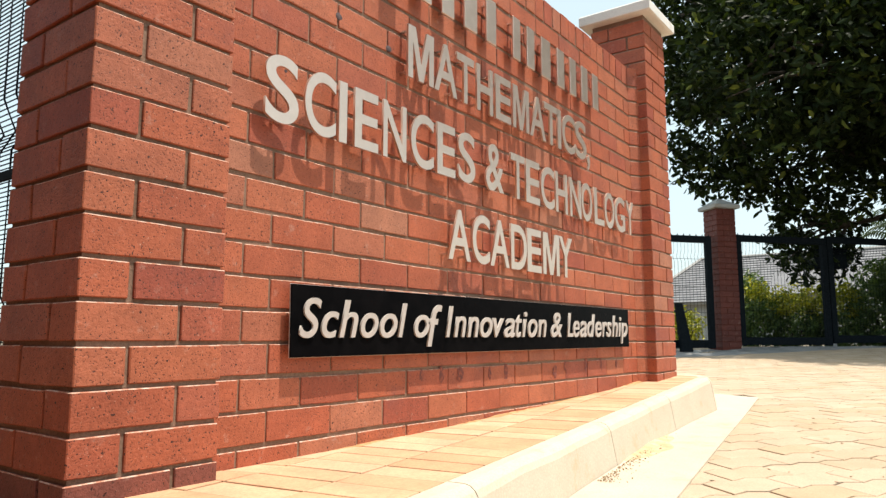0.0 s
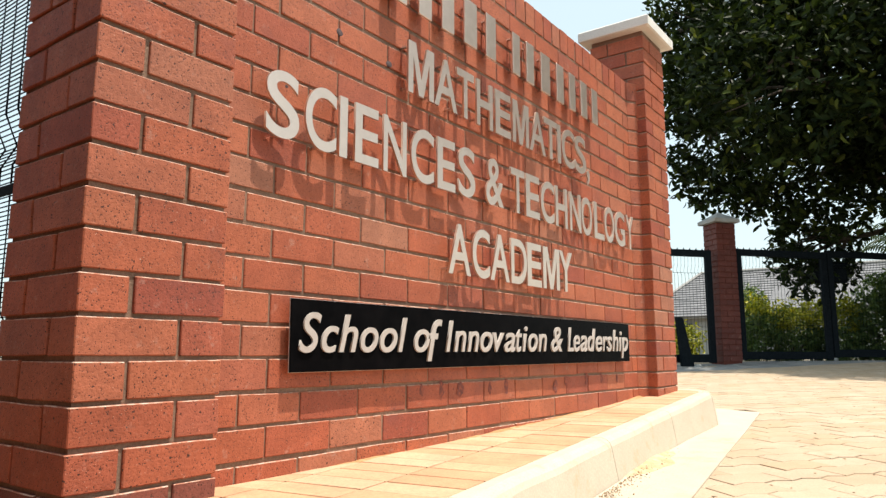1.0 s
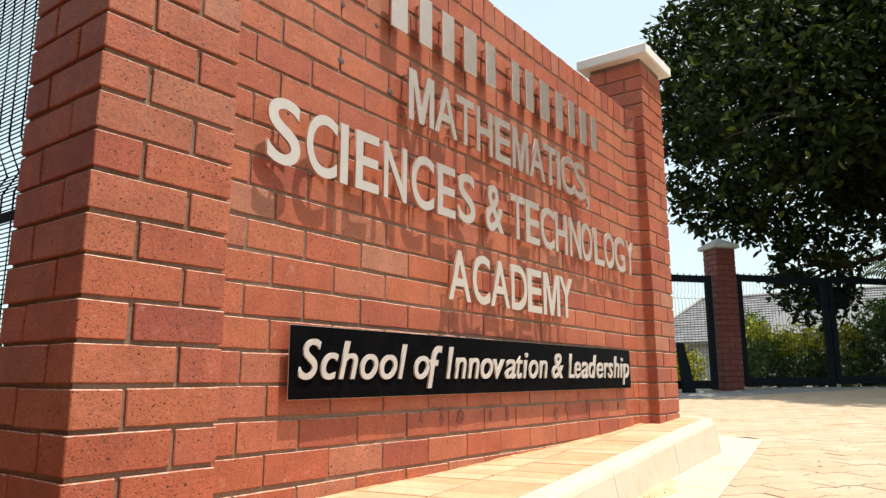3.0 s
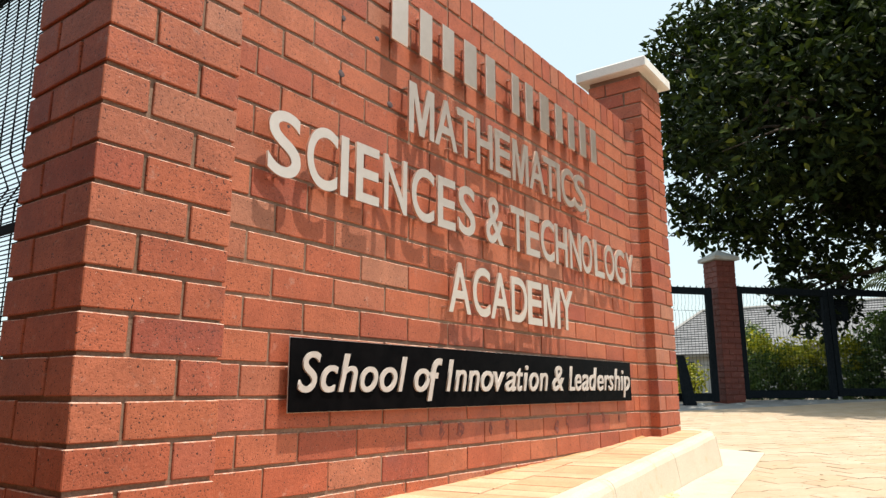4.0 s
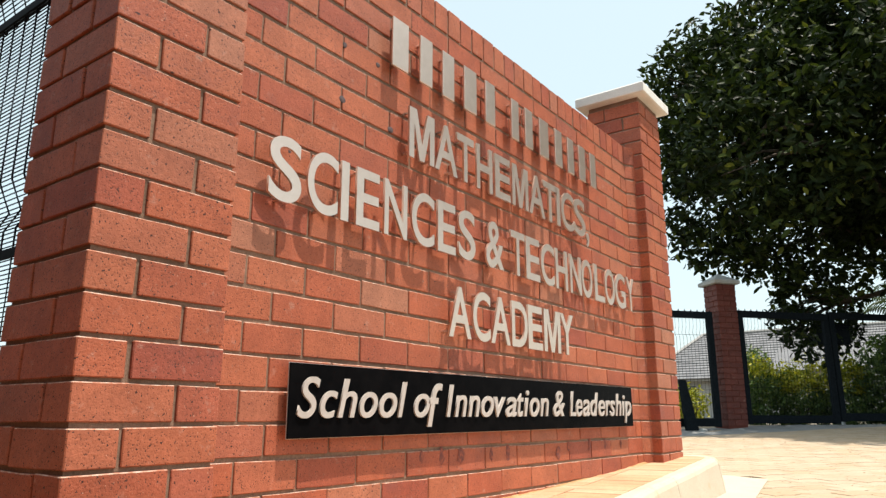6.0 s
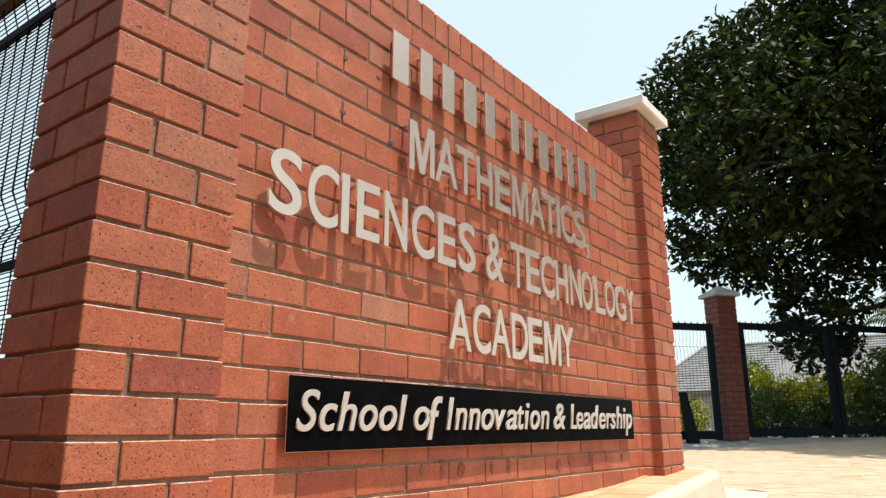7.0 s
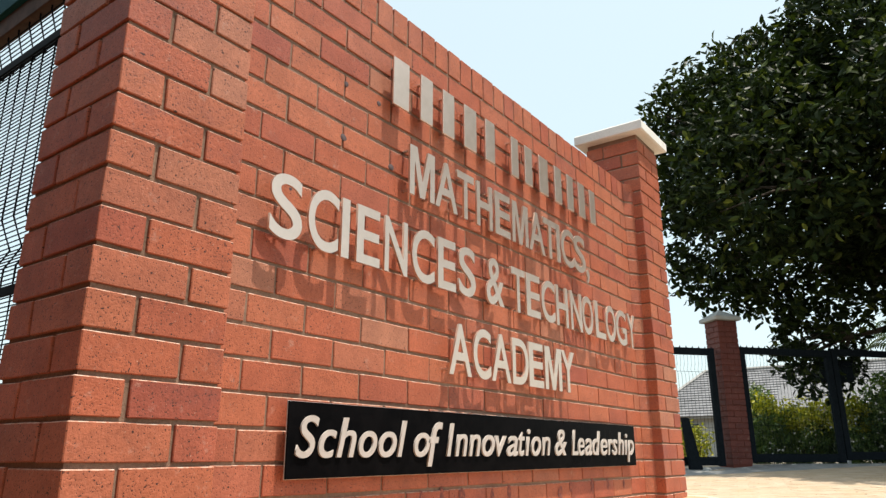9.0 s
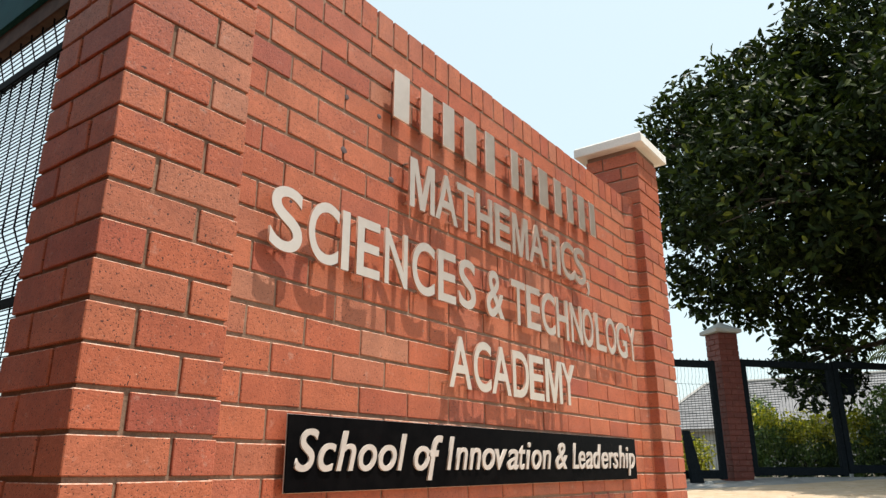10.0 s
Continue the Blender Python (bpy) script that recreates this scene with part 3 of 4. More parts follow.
def gatehouse_eave():
    root = thing("gatehouse_eave", (-0.42, 1.3, 1.655), "teal painted steel header over a dark timber batten", "eave")
    part("header", box_bm(-0.45, -0.39, 0.262, 2.6, 1.735, 1.92, 0.004), TEAL, root, "teal painted steel header")
    part("lip", box_bm(-0.456, -0.45, 0.262, 2.6, 1.735, 1.75, 0.002), TEAL, root)
    part("batten", box_bm(-0.44, -0.40, 0.262, 2.6, 1.655, 1.734, 0.004), TIMBER, root, "dark weathered timber batten")
    part("post", box_bm(-0.45, -0.30, 2.61, 2.75, -0.1, 2.03, 0.004), STEEL, root)


gatehouse_eave()

def sky_block():
    """Unseen plain wall away from the driveway, added to block sky light."""
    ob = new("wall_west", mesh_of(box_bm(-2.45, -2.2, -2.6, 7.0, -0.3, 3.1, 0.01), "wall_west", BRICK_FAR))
    tagged(ob, "unseen plain dark brick wall added to block sky light", "wall", kind="structure")


sky_block()


# ---- gate line across the driveway ----
GATE_U = Vector((0.771, -0.637, 0)).normalized()
GATE_0 = Vector((10.432, 1.22, 0))
GATE_RZ = math.degrees(math.atan2(GATE_U.y, GATE_U.x))
GATE_Z = 0.165


def gate_at(s, n=0.0, z=0.0):
    """Pose with x along the gate line, s metres from the post's far side, y away from the camera."""
    p = GATE_0 + GATE_U * s + Vector((-GATE_U.y, GATE_U.x, 0)) * n
    return pose(p.x, p.y, z, 0, 0, GATE_RZ)


def gate_post():
    at = gate_at(-0.31, 0.07, GATE_Z)
    root = thing("gate_post", at.translation, "red brick gate post darkened for tree shade, with a grey pyramid cap", "gate post", rz=GATE_RZ)
    h = 2.155
    part("mortar_core", box_bm(-0.162, 0.162, -0.162, 0.162, -0.1, h), MORTAR_RED, root, "", at)
    z0 = h
    bm = bmesh.new()
    rings = [[bm.verts.new((sx * a, sy * a, z0 + z)) for sx, sy in ((-1, -1), (1, -1), (1, 1), (-1, 1))] for a, z in ((0.20, 0.0), (0.225, 0.01), (0.225, 0.06))]
    for r0, r1 in zip(rings, rings[1:]):
        for j in range(4):
            bm.faces.new((r0[j], r0[(j + 1) % 4], r1[(j + 1) % 4], r1[j]))
    bm.faces.new(list(reversed(rings[0])))
    tip = bm.verts.new((0, 0, z0 + 0.20))
    for j in range(4):
        bm.faces.new((rings[-1][j], rings[-1][(j + 1) % 4], tip))
    part("cap", bm, CAP_GREY, root, "grey concrete pyramid cap", at)
    rng = random.Random(5)
    for c in range(25):
        z = 0.0862 * c + 0.037
        for q in range(4):
            turn = pose(0, 0, z, 0, 0, 90 * q)
            m = at @ turn @ pose(-0.058 if c % 2 else 0.058, -0.117, 0)
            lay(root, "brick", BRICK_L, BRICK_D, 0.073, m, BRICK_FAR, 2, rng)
    return root


gate_post()


def gate_leaf(s0, s1, z0, label):
    at = gate_at(s0, 0.0, z0)
    root = thing("gate", gate_at((s0 + s1) / 2, 0, z0).translation, label, "gate", rz=GATE_RZ)
    w = s1 - s0
    top, low = 1.744, 0.012
    part("top_rail", box_bm(0, w, -0.03, 0.03, top - 0.105, top, 0.004), STEEL, root, "", at)
    part("bottom_rail", box_bm(0, w, -0.03, 0.03, low, low + 0.122, 0.004), STEEL, root, "", at)
    for a in (0.0, w - 0.10):
        part("stile", box_bm(a, a + 0.10, -0.032, 0.032, low - 0.01, top + 0.003, 0.004), STEEL, root, "", at)
    x = 0.06
    while x < w:
        bm = bmesh.new()
        vs = [bm.verts.new(p) for p in ((x - 0.014, -0.006, top - 0.002), (x + 0.014, -0.006, top - 0.002), (x + 0.014, 0.006, top - 0.002), (x - 0.014, 0.006, top - 0.002))]
        tip = bm.verts.new((x, 0, top + 0.036))
        for j in range(4):
            bm.faces.new((vs[j], vs[(j + 1) % 4], tip))
        bm.faces.new(list(reversed(vs)))
        part("spike", bm, STEEL, root, "", at)
        x += 0.11
    x = 0.14
    while x < w - 0.13:
        zs = [0.13, 1.34, 1.42, 1.50, 1.65]
        ys = [0, 0, 0.035, 0, 0]
        part("upright_wire", tube_bm([(x, q, p) for p, q in zip(zs, ys)], [0.0028] * 5, 4), STEEL, root, "", at)
        x += 0.062
    for z in (0.55, 0.95, 1.38):
        part("cross_wire", box_bm(0.12, w - 0.12, -0.002, 0.002, z, z + 0.005), STEEL, root, "", at)
    return root


gate_leaf(-1.95, -0.545, 0.138, "dark steel pedestrian gate with wire mesh and spikes")
gate_leaf(-0.097, 1.612, 0.182, "dark steel driveway gate leaf with wire mesh and spikes")
gate_leaf(1.632, 4.0, 0.215, "dark steel driveway gate leaf behind an intercom box")


def gate_stay():
    at = gate_at(-1.22, -0.12, 0.125)
    root = thing("gate_stay", at.translation, "short dark steel stay bolted beside the pedestrian gate", "gate stay", rz=GATE_RZ)
    bm = bmesh.new()
    vs = [(-0.06, 0.70), (0.04, 0.70), (0.20, -0.03), (0.0, -0.03)]
    lo = [bm.verts.new((x, -0.03, z)) for x, z in vs]
    hi = [bm.verts.new((x, 0.03, z)) for x, z in vs]
    bm.faces.new(lo)
    bm.faces.new(list(reversed(hi)))
    for j in range(4):
        bm.faces.new((lo[j], hi[j], hi[(j + 1) % 4], lo[(j + 1) % 4]))
    bmesh.ops.recalc_face_normals(bm, faces=bm.faces[:])
    part("plate", bm, STEEL, root, "", at)


gate_stay()


def intercom():
    at = gate_at(1.90, 0.35, GATE_Z)
    root = thing("intercom_box", at.translation, "dark metal box on a grey pole behind the gate", "box", rz=GATE_RZ)
    part("pole", tube_bm([(0.2, 0.1, -0.05), (0.2, 0.1, 1.35)], [0.03, 0.03], 10), GALV, root, "galvanised grey pole", at)
    part("body", box_bm(-0.02, 0.46, -0.02, 0.22, 1.32, 1.63, 0.012), STEEL, root, "", at)
    part("lid", box_bm(-0.035, 0.475, -0.035, 0.235, 1.63, 1.655, 0.006), STEEL, root, "", at)


intercom()


def rubble():
    rng = random.Random(8)
    for i in range(9):
        s = rng.uniform(-1.2, 0.5)
        p = gate_at(s, -rng.uniform(0.12, 0.5), 0).translation
        r = rng.uniform(0.03, 0.075)
        bm = bmesh.new()
        bmesh.ops.create_icosphere(bm, subdivisions=2, radius=r)
        for v in bm.verts:
            v.co *= 1 + 0.35 * noise.noise(v.co * 14 + Vector((i * 7, 0, 0)))
            v.co.z *= 0.55
        ob = new("rock", mesh_of(bm, "rock", CAP_GREY))
        ob.location = (p.x, p.y, road_z(p.x) - 0.02 + r * 0.35)
        tagged(ob, "small rough grey stone lying by the gate", "rock", "stones by the gate")


rubble()


# ---- far house ----
def far_house():
    root = thing("house", (38, 8, 0.1), "single-storey pale house with a grey tiled hip roof", "house")
    ev, rg = 2.29, 4.43
    x0, x1, y0, y1 = 37.5, 46.0, -2.0, 13.1
    part("wall", box_bm(x0 + 0.5, x1 - 0.5, y0 + 0.5, y1 - 0.5, 0.0, ev, 0.02), PLASTER, root)
    part("fascia", box_bm(x0, x1, y0, y1, ev - 0.10, ev + 0.02, 0.01), PLASTER, root, "white eave board")
    rx, ra, rb = (x0 + x1) / 2, y0 + 2.4, y1 - 2.4
    bm = bmesh.new()
    c = [Vector((x0 - 0.1, y0 - 0.1, ev)), Vector((x1 + 0.1, y0 - 0.1, ev)), Vector((x1 + 0.1, y1 + 0.1, ev)), Vector((x0 - 0.1, y1 + 0.1, ev))]
    r = [Vector((rx, ra, rg + 0.6)), Vector((rx, rb, rg + 0.6))]

    def slope(a, b, p, q, rows=18):
        """Overlapping tile courses on one roof slope from eave a-b to ridge p-q."""
        nrm = (b - a).cross(p - a).normalized()
        if nrm.z < 0:
            nrm = -nrm
        for i in range(rows):
            t0, t1 = i / rows, (i + 1) / rows
            l0, l1 = a.lerp(p, t0), a.lerp(p, t1)
            m0, m1 = b.lerp(q, t0), b.lerp(q, t1)
            n = max(1, int((m0 - l0).length / 0.42))
            for j in range(n):
                u0, u1 = j / n, (j + 1) / n
                qd = [l0.lerp(m0, u0) + nrm * 0.05, l0.lerp(m0, u1) + nrm * 0.05, l1.lerp(m1, u1) + nrm * 0.01, l1.lerp(m1, u0) + nrm * 0.01]
                vs = [bm.verts.new(v) for v in qd]
                bm.faces.new(vs)
                lo = [bm.verts.new(qd[0] - nrm * 0.05), bm.verts.new(qd[1] - nrm * 0.05)]
                bm.faces.new((vs[1], vs[0], lo[0], lo[1]))

    slope(c[3], c[0], r[1], r[0])
    slope(c[0], c[1], r[0], r[0])
    slope(c[1], c[2], r[0], r[1])
    slope(c[2], c[3], r[1], r[1])
    roof = part("roof", bm, TILE, root, "grey tiled hip roof")
    for a, b in ((c[3], r[1]), (c[0], r[0]), (r[0], r[1])):
        part("ridge_cap", tube_bm([a + Vector((0, 0, 0.08)), b + Vector((0, 0, 0.08))], [0.09, 0.09], 6), PLASTER, roof)
    for y in (0.8, 4.2, 7.2, 10.2):
        win = part("window", box_bm(x0 + 0.46, x0 + 0.52, y, y + 1.2, 0.9, 2.0, 0.01), PLASTER, root, "white framed window")
        part("pane", box_bm(x0 + 0.44, x0 + 0.459, y + 0.06, y + 1.14, 0.96, 1.94), GLASS, win)


far_house()


def far_house_small():
    """A pale outbuilding further along, seen between the shrubs."""
    root = thing("house", (30.0, 2.2, 0.1), "pale outbuilding with a low grey roof behind the shrubs", "house")
    part("wall", box_bm(29.5, 33.0, 0.9, 4.4, 0.0, 2.1, 0.02), PLASTER, root)
    bm = bmesh.new()
    a = [bm.verts.new(v) for v in ((29.2, 0.6, 2.1), (33.3, 0.6, 2.1), (33.3, 4.7, 2.1), (29.2, 4.7, 2.1), (31.2, 0.6, 3.1), (31.2, 4.7, 3.1))]
    for f in ((0, 4, 5, 3), (1, 2, 5, 4), (0, 1, 4), (3, 5, 2), (0, 3, 2, 1)):
        bm.faces.new([a[i] for i in f])
    bmesh.ops.recalc_face_normals(bm, faces=bm.faces[:])
    part("roof", bm, TILE, root, "low grey roof")


far_house_small()


# ---- foliage ----
def leaf_quads(verts, faces, p, along, side, length, width, droop=0.25):
    """One folded leaf of four triangles pairs: a keel with two halves."""
    up = along.cross(side).normalized()
    b = len(verts)
    lift = up * width * 0.16
    p1 = p + along * length * 0.32 - up * length * droop * 0.10
    p2 = p + along * length * 0.70 - up * length * droop * 0.45
    tip = p + along * length - up * length * droop
    verts.extend([p, p1 + side * width * 0.46 + lift, p2 + side * width * 0.42 + lift, tip, p2 - side * width * 0.42 + lift, p1 - side * width * 0.46 + lift, p1, p2])
    faces.extend([(b, b + 1, b + 6), (b + 1, b + 2, b + 7, b + 6), (b + 2, b + 3, b + 7), (b, b + 6, b + 5), (b + 6, b + 7, b + 4, b + 5), (b + 7, b + 3, b + 4)])


def foliage(name, sites, size, material, parent, rng, per=8, label=""):
    """Rosettes of leaves round each site (point, spread)."""
    verts, faces = [], []
    for p, spread in sites:
        axis = Vector((rng.gauss(0, 1), rng.gauss(0, 1), rng.gauss(0.3, 0.8))).normalized()
        for i in range(per):
            d = (axis * 0.5 + Vector((rng.gauss(0, 1), rng.gauss(0, 1), rng.gauss(-0.35, 0.75)))).normalized()
            s = d.cross(Vector((rng.gauss(0, 1), rng.gauss(0, 1), rng.gauss(0, 1)))).normalized()
            q = p + Vector((rng.gauss(0, 1), rng.gauss(0, 1), rng.gauss(0, 1))) * spread
            ln = size * rng.uniform(0.7, 1.25)
            leaf_quads(verts, faces, q, d, s, ln, ln * rng.uniform(0.38, 0.5))
    me = bpy.data.meshes.new(name)
    me.from_pydata([tuple(v) for v in verts], [], faces)
    me.materials.append(material)
    me.update()
    ob = hang(name, me, parent, None, label)
    ob["kind"] = "stuff"
    return ob


def big_tree():
    rng = random.Random(11)
    foot = Vector((12.49, -1.95, road_z(12.4) - 0.05))
    root = thing("tree", foot, "broad evergreen tree with dense dark glossy leaves overhanging the gate", "tree")
    part("trunk", tube_bm([foot, foot + Vector((0.05, 0.02, 0.8)), foot + Vector((0.0, 0.1, 1.7)), foot + Vector((-0.1, 0.15, 2.6))], [0.34, 0.26, 0.23, 0.2], 12), BARK, root)
    hub = foot + Vector((-0.1, 0.15, 2.5))
    lobes = [  # centre, radii
        (Vector((12.49, -1.95, 5.84)), Vector((3.00, 2.77, 3.65))),
        (Vector((11.45, 1.08, 5.06)), Vector((1.90, 1.79, 2.45))),
        (Vector((11.22, 1.69, 5.84)), Vector((1.30, 1.18, 1.56))),
        (Vector((9.69, 0.26, 4.49)), Vector((1.30, 1.38, 1.56))),
        (Vector((11.89, 0.31, 3.49)), Vector((1.60, 1.44, 1.20))),
        (Vector((11.38, 0.41, 6.36)), Vector((1.40, 1.23, 1.46))),
        (Vector((10.40, -2.05, 4.49)), Vector((1.80, 1.64, 2.19))),
        (Vector((11.75, -1.03, 7.51)), Vector((1.50, 1.33, 1.67))),
        (Vector((12.88, 0.51, 2.03)), Vector((1.10, 0.77, 0.83))),
        (Vector((13.71, -2.26, 3.76)), Vector((2.10, 2.15, 1.88))),
        (Vector((8.91, -2.20, 4.80)), Vector((1.10, 0.97, 1.25))),
        (Vector((9.49, -1.79, 4.90)), Vector((1.20, 1.03, 1.36))),
        # unseen outer lobe, added to darken what the far letters reflect
        (Vector((10.81, -4.31, 5.22)), Vector((2.40, 2.05, 2.61))),
        (Vector((11.24, 1.98, 3.30)), Vector((0.50, 0.42, 0.50))),
        (Vector((11.29, 1.53, 2.98)), Vector((0.50, 0.51, 0.38))),
        (Vector((11.25, 1.25, 2.85)), Vector((0.48, 0.42, 0.36))),
        (Vector((11.20, 2.05, 4.55)), Vector((0.56, 0.45, 0.60))),
        (Vector((11.20, 2.12, 3.62)), Vector((0.46, 0.40, 0.34))),
        (Vector((12.20, -0.45, 3.62)), Vector((0.90, 0.62, 0.45))),
        (Vector((11.30, 1.20, 7.48)), Vector((0.45, 0.38, 0.30))),
        (Vector((11.30, 0.62, 7.44)), Vector((0.48, 0.42, 0.32))),
        # unseen lobe, added to keep sun off the crown's right side
        (Vector((9.60, -5.20, 6.00)), Vector((2.70, 2.20, 2.40))),
    ]
    for c, r in lobes:
        if r.x < 0.6:  # a small hanging spray
            part("limb", tube_bm([Vector((11.22, 1.69, 4.7)), c + Vector((0.2, -0.3, 0.5)), c], [0.03, 0.02, 0.008], 6), BARK, root)
            continue
        mid = hub.lerp(c, 0.55) + Vector((rng.uniform(-0.2, 0.2), rng.uniform(-0.2, 0.2), rng.uniform(-0.1, 0.3)))
        end = c + Vector((rng.uniform(-0.3, 0.3), rng.uniform(-0.3, 0.3), 0.2 * r.z))
        limb = part("limb", tube_bm([hub, mid, end], [0.10, 0.055, 0.02], 8), BARK, root)
        for i in range(7):
            d = Vector((rng.gauss(0, 1), rng.gauss(0, 1), rng.gauss(0, 0.8))).normalized()
            tip = c + Vector((d.x * r.x, d.y * r.y, d.z * r.z)) * 0.85
            a = mid.lerp(end, rng.uniform(0.3, 1.0))
            part("branch", tube_bm([a, a.lerp(tip, 0.5) + Vector((0, 0, 0.12)), tip], [0.035, 0.022, 0.008], 5), BARK, limb)
    sites = []
    for c, r in lobes:
        n = int((425 if r.x > 0.6 else 200) * (r.x * r.y * r.z) ** (2 / 3) / 2.2)
        for i in range(n):
            d = Vector((rng.gauss(0, 1), rng.gauss(0, 1), rng.gauss(0, 1))).normalized()
            lump = 1.0 + 0.20 * noise.noise(d * 2.3 + c) + 0.10 * noise.noise(d * 5.5 + c * 2)
            k = lump * (rng.random() ** 0.25)
            sites.append((c + Vector((d.x * r.x, d.y * r.y, d.z * r.z)) * k, 0.07))
    sites = [s for s in sites if s[0].z > 1.15]
    foliage("crown", sites, 0.155, LEAF, root, rng, 9)


big_tree()


def shrub(c, r, name, material, label, seed, size=0.10, dens=1.0, top=None):
    rng = random.Random(seed)
    root = thing(name, (c[0], c[1], 0.12), label, "shrub", "shrubs behind the gate")
    base = Vector((c[0], c[1], 0.1))
    for i in range(5):
        tip = base + Vector((rng.uniform(-0.6, 0.6) * r[0], rng.uniform(-0.6, 0.6) * r[1], (c[2] - 0.1) * rng.uniform(0.8, 1.2)))
        part("stem", tube_bm([base, base.lerp(tip, 0.5), tip], [0.02, 0.014, 0.006], 5), BARK, root)
    sites = []
    for i in range(int(800 * dens * (r[0] * r[1] * r[2]) ** (2 / 3))):
        d = Vector((rng.gauss(0, 1), rng.gauss(0, 1), rng.gauss(0, 1))).normalized()
        k = (1 + 0.25 * noise.noise(d * 2.5 + base)) * rng.random() ** 0.3
        p = Vector(c) + Vector((d.x * r[0], d.y * r[1], d.z * r[2])) * k
        if p.z > 0.12:
            sites.append((p, 0.05))
    if top:
        foliage("golden_top", [s for s in sites if s[0].z > c[2] + top * r[2]], size, GOLD, root, rng, 8, "yellow-green young leaves")
        sites = [s for s in sites if s[0].z <= c[2] + top * r[2]]
    foliage("leaves", sites, size, material, root, rng, 8)


shrub((14.24, 3.38, 0.47), (0.50, 0.46, 0.47), "golden_shrub", GOLD, "small golden-leaved shrub beside the path", 21)
shrub((14.11, 1.95, 0.73), (0.70, 0.62, 0.78), "shrub", HEDGE, "green leafy shrub behind the gate", 22, top=0.45)
shrub((14.44, 1.18, 0.68), (0.70, 0.56, 0.75), "shrub", HEDGE, "green shrub topped with yellow young leaves", 23, top=0.15)
shrub((14.58, 0.46, 0.68), (0.70, 0.56, 0.78), "shrub", HEDGE, "green shrub topped with yellow young leaves", 24, top=0.15)
shrub((14.81, -0.31, 0.83), (0.70, 0.62, 0.99), "shrub", HEDGE, "green leafy shrub behind the gate", 25)
shrub((15.24, -0.92, 1.04), (0.70, 0.62, 1.15), "shrub", HEDGE, "tall green shrub behind the gate", 26)
shrub((14.90, 2.15, 1.25), (0.45, 0.41, 0.52), "shrub", HEDGE, "green leafy shrub behind the gate", 27)
shrub((15.30, -1.65, 1.25), (0.75, 0.65, 1.25), "shrub", HEDGE, "tall green shrub behind the gate", 28)
shrub((14.60, -0.75, 1.25), (0.45, 0.40, 0.85), "shrub", HEDGE, "tall green shrub behind the gate", 29)


def palm():
    rng = random.Random(4)
    foot = Vector((24.5, -0.3, 0.1))
    root = thing("palm_tree", foot, "slender palm with pale arching fronds far behind the gate", "tree")
    top = foot + Vector((0.1, 0, 3.1))
    part("trunk", tube_bm([foot, foot.lerp(top, 0.5), top], [0.16, 0.12, 0.10], 10), BARK, root)
    for i in range(16):
        a = 2 * math.pi * i / 16 + rng.uniform(-0.15, 0.15)
        out = Vector((math.cos(a), math.sin(a), 0))
        rise, reach = rng.uniform(0.6, 1.5), rng.uniform(1.3, 1.9)
        pts = [top + out * reach * t + Vector((0, 0, rise * math.sin(math.pi * 0.75 * t) - 0.5 * t * t)) for t in [j / 10 for j in range(11)]]
        frond = part("frond", tube_bm(pts, [0.02 - 0.0015 * j for j in range(11)], 4), PALM, root)
        verts, faces = [], []
        side = Vector((-out.y, out.x, 0))
        for j in range(1, 11):
            for q in (0.0, 0.5):
                p = pts[j - 1].lerp(pts[j], q)
                for sg in (-1, 1):
                    d = (side * sg + out * 0.5 + Vector((0, 0, -0.35))).normalized()
                    leaf_quads(verts, faces, p, d, out, 0.46 * (1 - 0.06 * j), 0.075, 0.3)
        me = bpy.data.meshes.new("leaflets")
        me.from_pydata([tuple(v) for v in verts], [], faces)
        me.materials.append(PALM)
        hang("leaflets", me, frond)


palm()


# ---- small marks on the wall ----
def wall_marks():
    for x, z, r in ((0.236, 1.261, 0.013), (0.471, 1.240, 0.014), (0.237, 1.454, 0.010), (0.399, 1.452, 0.010), (0.043, 1.261, 0.007), (0.031, 1.020, 0.009)):
        bm = bmesh.new()
        bmesh.ops.create_icosphere(bm, subdivisions=2, radius=r)
        for v in bm.verts:
            v.co *= 1 + 0.4 * noise.noise(v.co * 60 + Vector((x * 9, 0, z * 7)))
            v.co.y *= 0.18
        part("filled_hole", bm, PLUG, WALL, "plugged drill hole", Matrix.Translation((x, 0.0, z)))


wall_marks()


def stains():
    """Dark brown run marks on the second course."""
    spots = ((0.655, 0.150), (0.770, 0.148), (0.885, 0.145), (1.085, 0.142), (1.205, 0.144), (1.630, 0.131), (1.730, 0.152), (1.955, 0.150), (2.130, 0.148), (2.330, 0.146))
    for i, (x, z) in enumerate(spots):
        w, h = 0.012 + 0.004 * ((i * 7) % 3), 0.022 + 0.005 * ((i * 5) % 3)
        bm = bmesh.new()
        bmesh.ops.create_icosphere(bm, subdivisions=3, radius=1.0)
        for v in bm.verts:
            k = 1 + 0.45 * noise.noise(v.co * 1.9 + Vector((x * 11, 0, 0)))
            v.co = Vector((v.co.x * w * k, v.co.y * 0.0016, v.co.z * h * k))
        part("stain", bm, STAIN, WALL, "dark brown run mark", Matrix.Translation((x, -0.0003, z)))


stains()


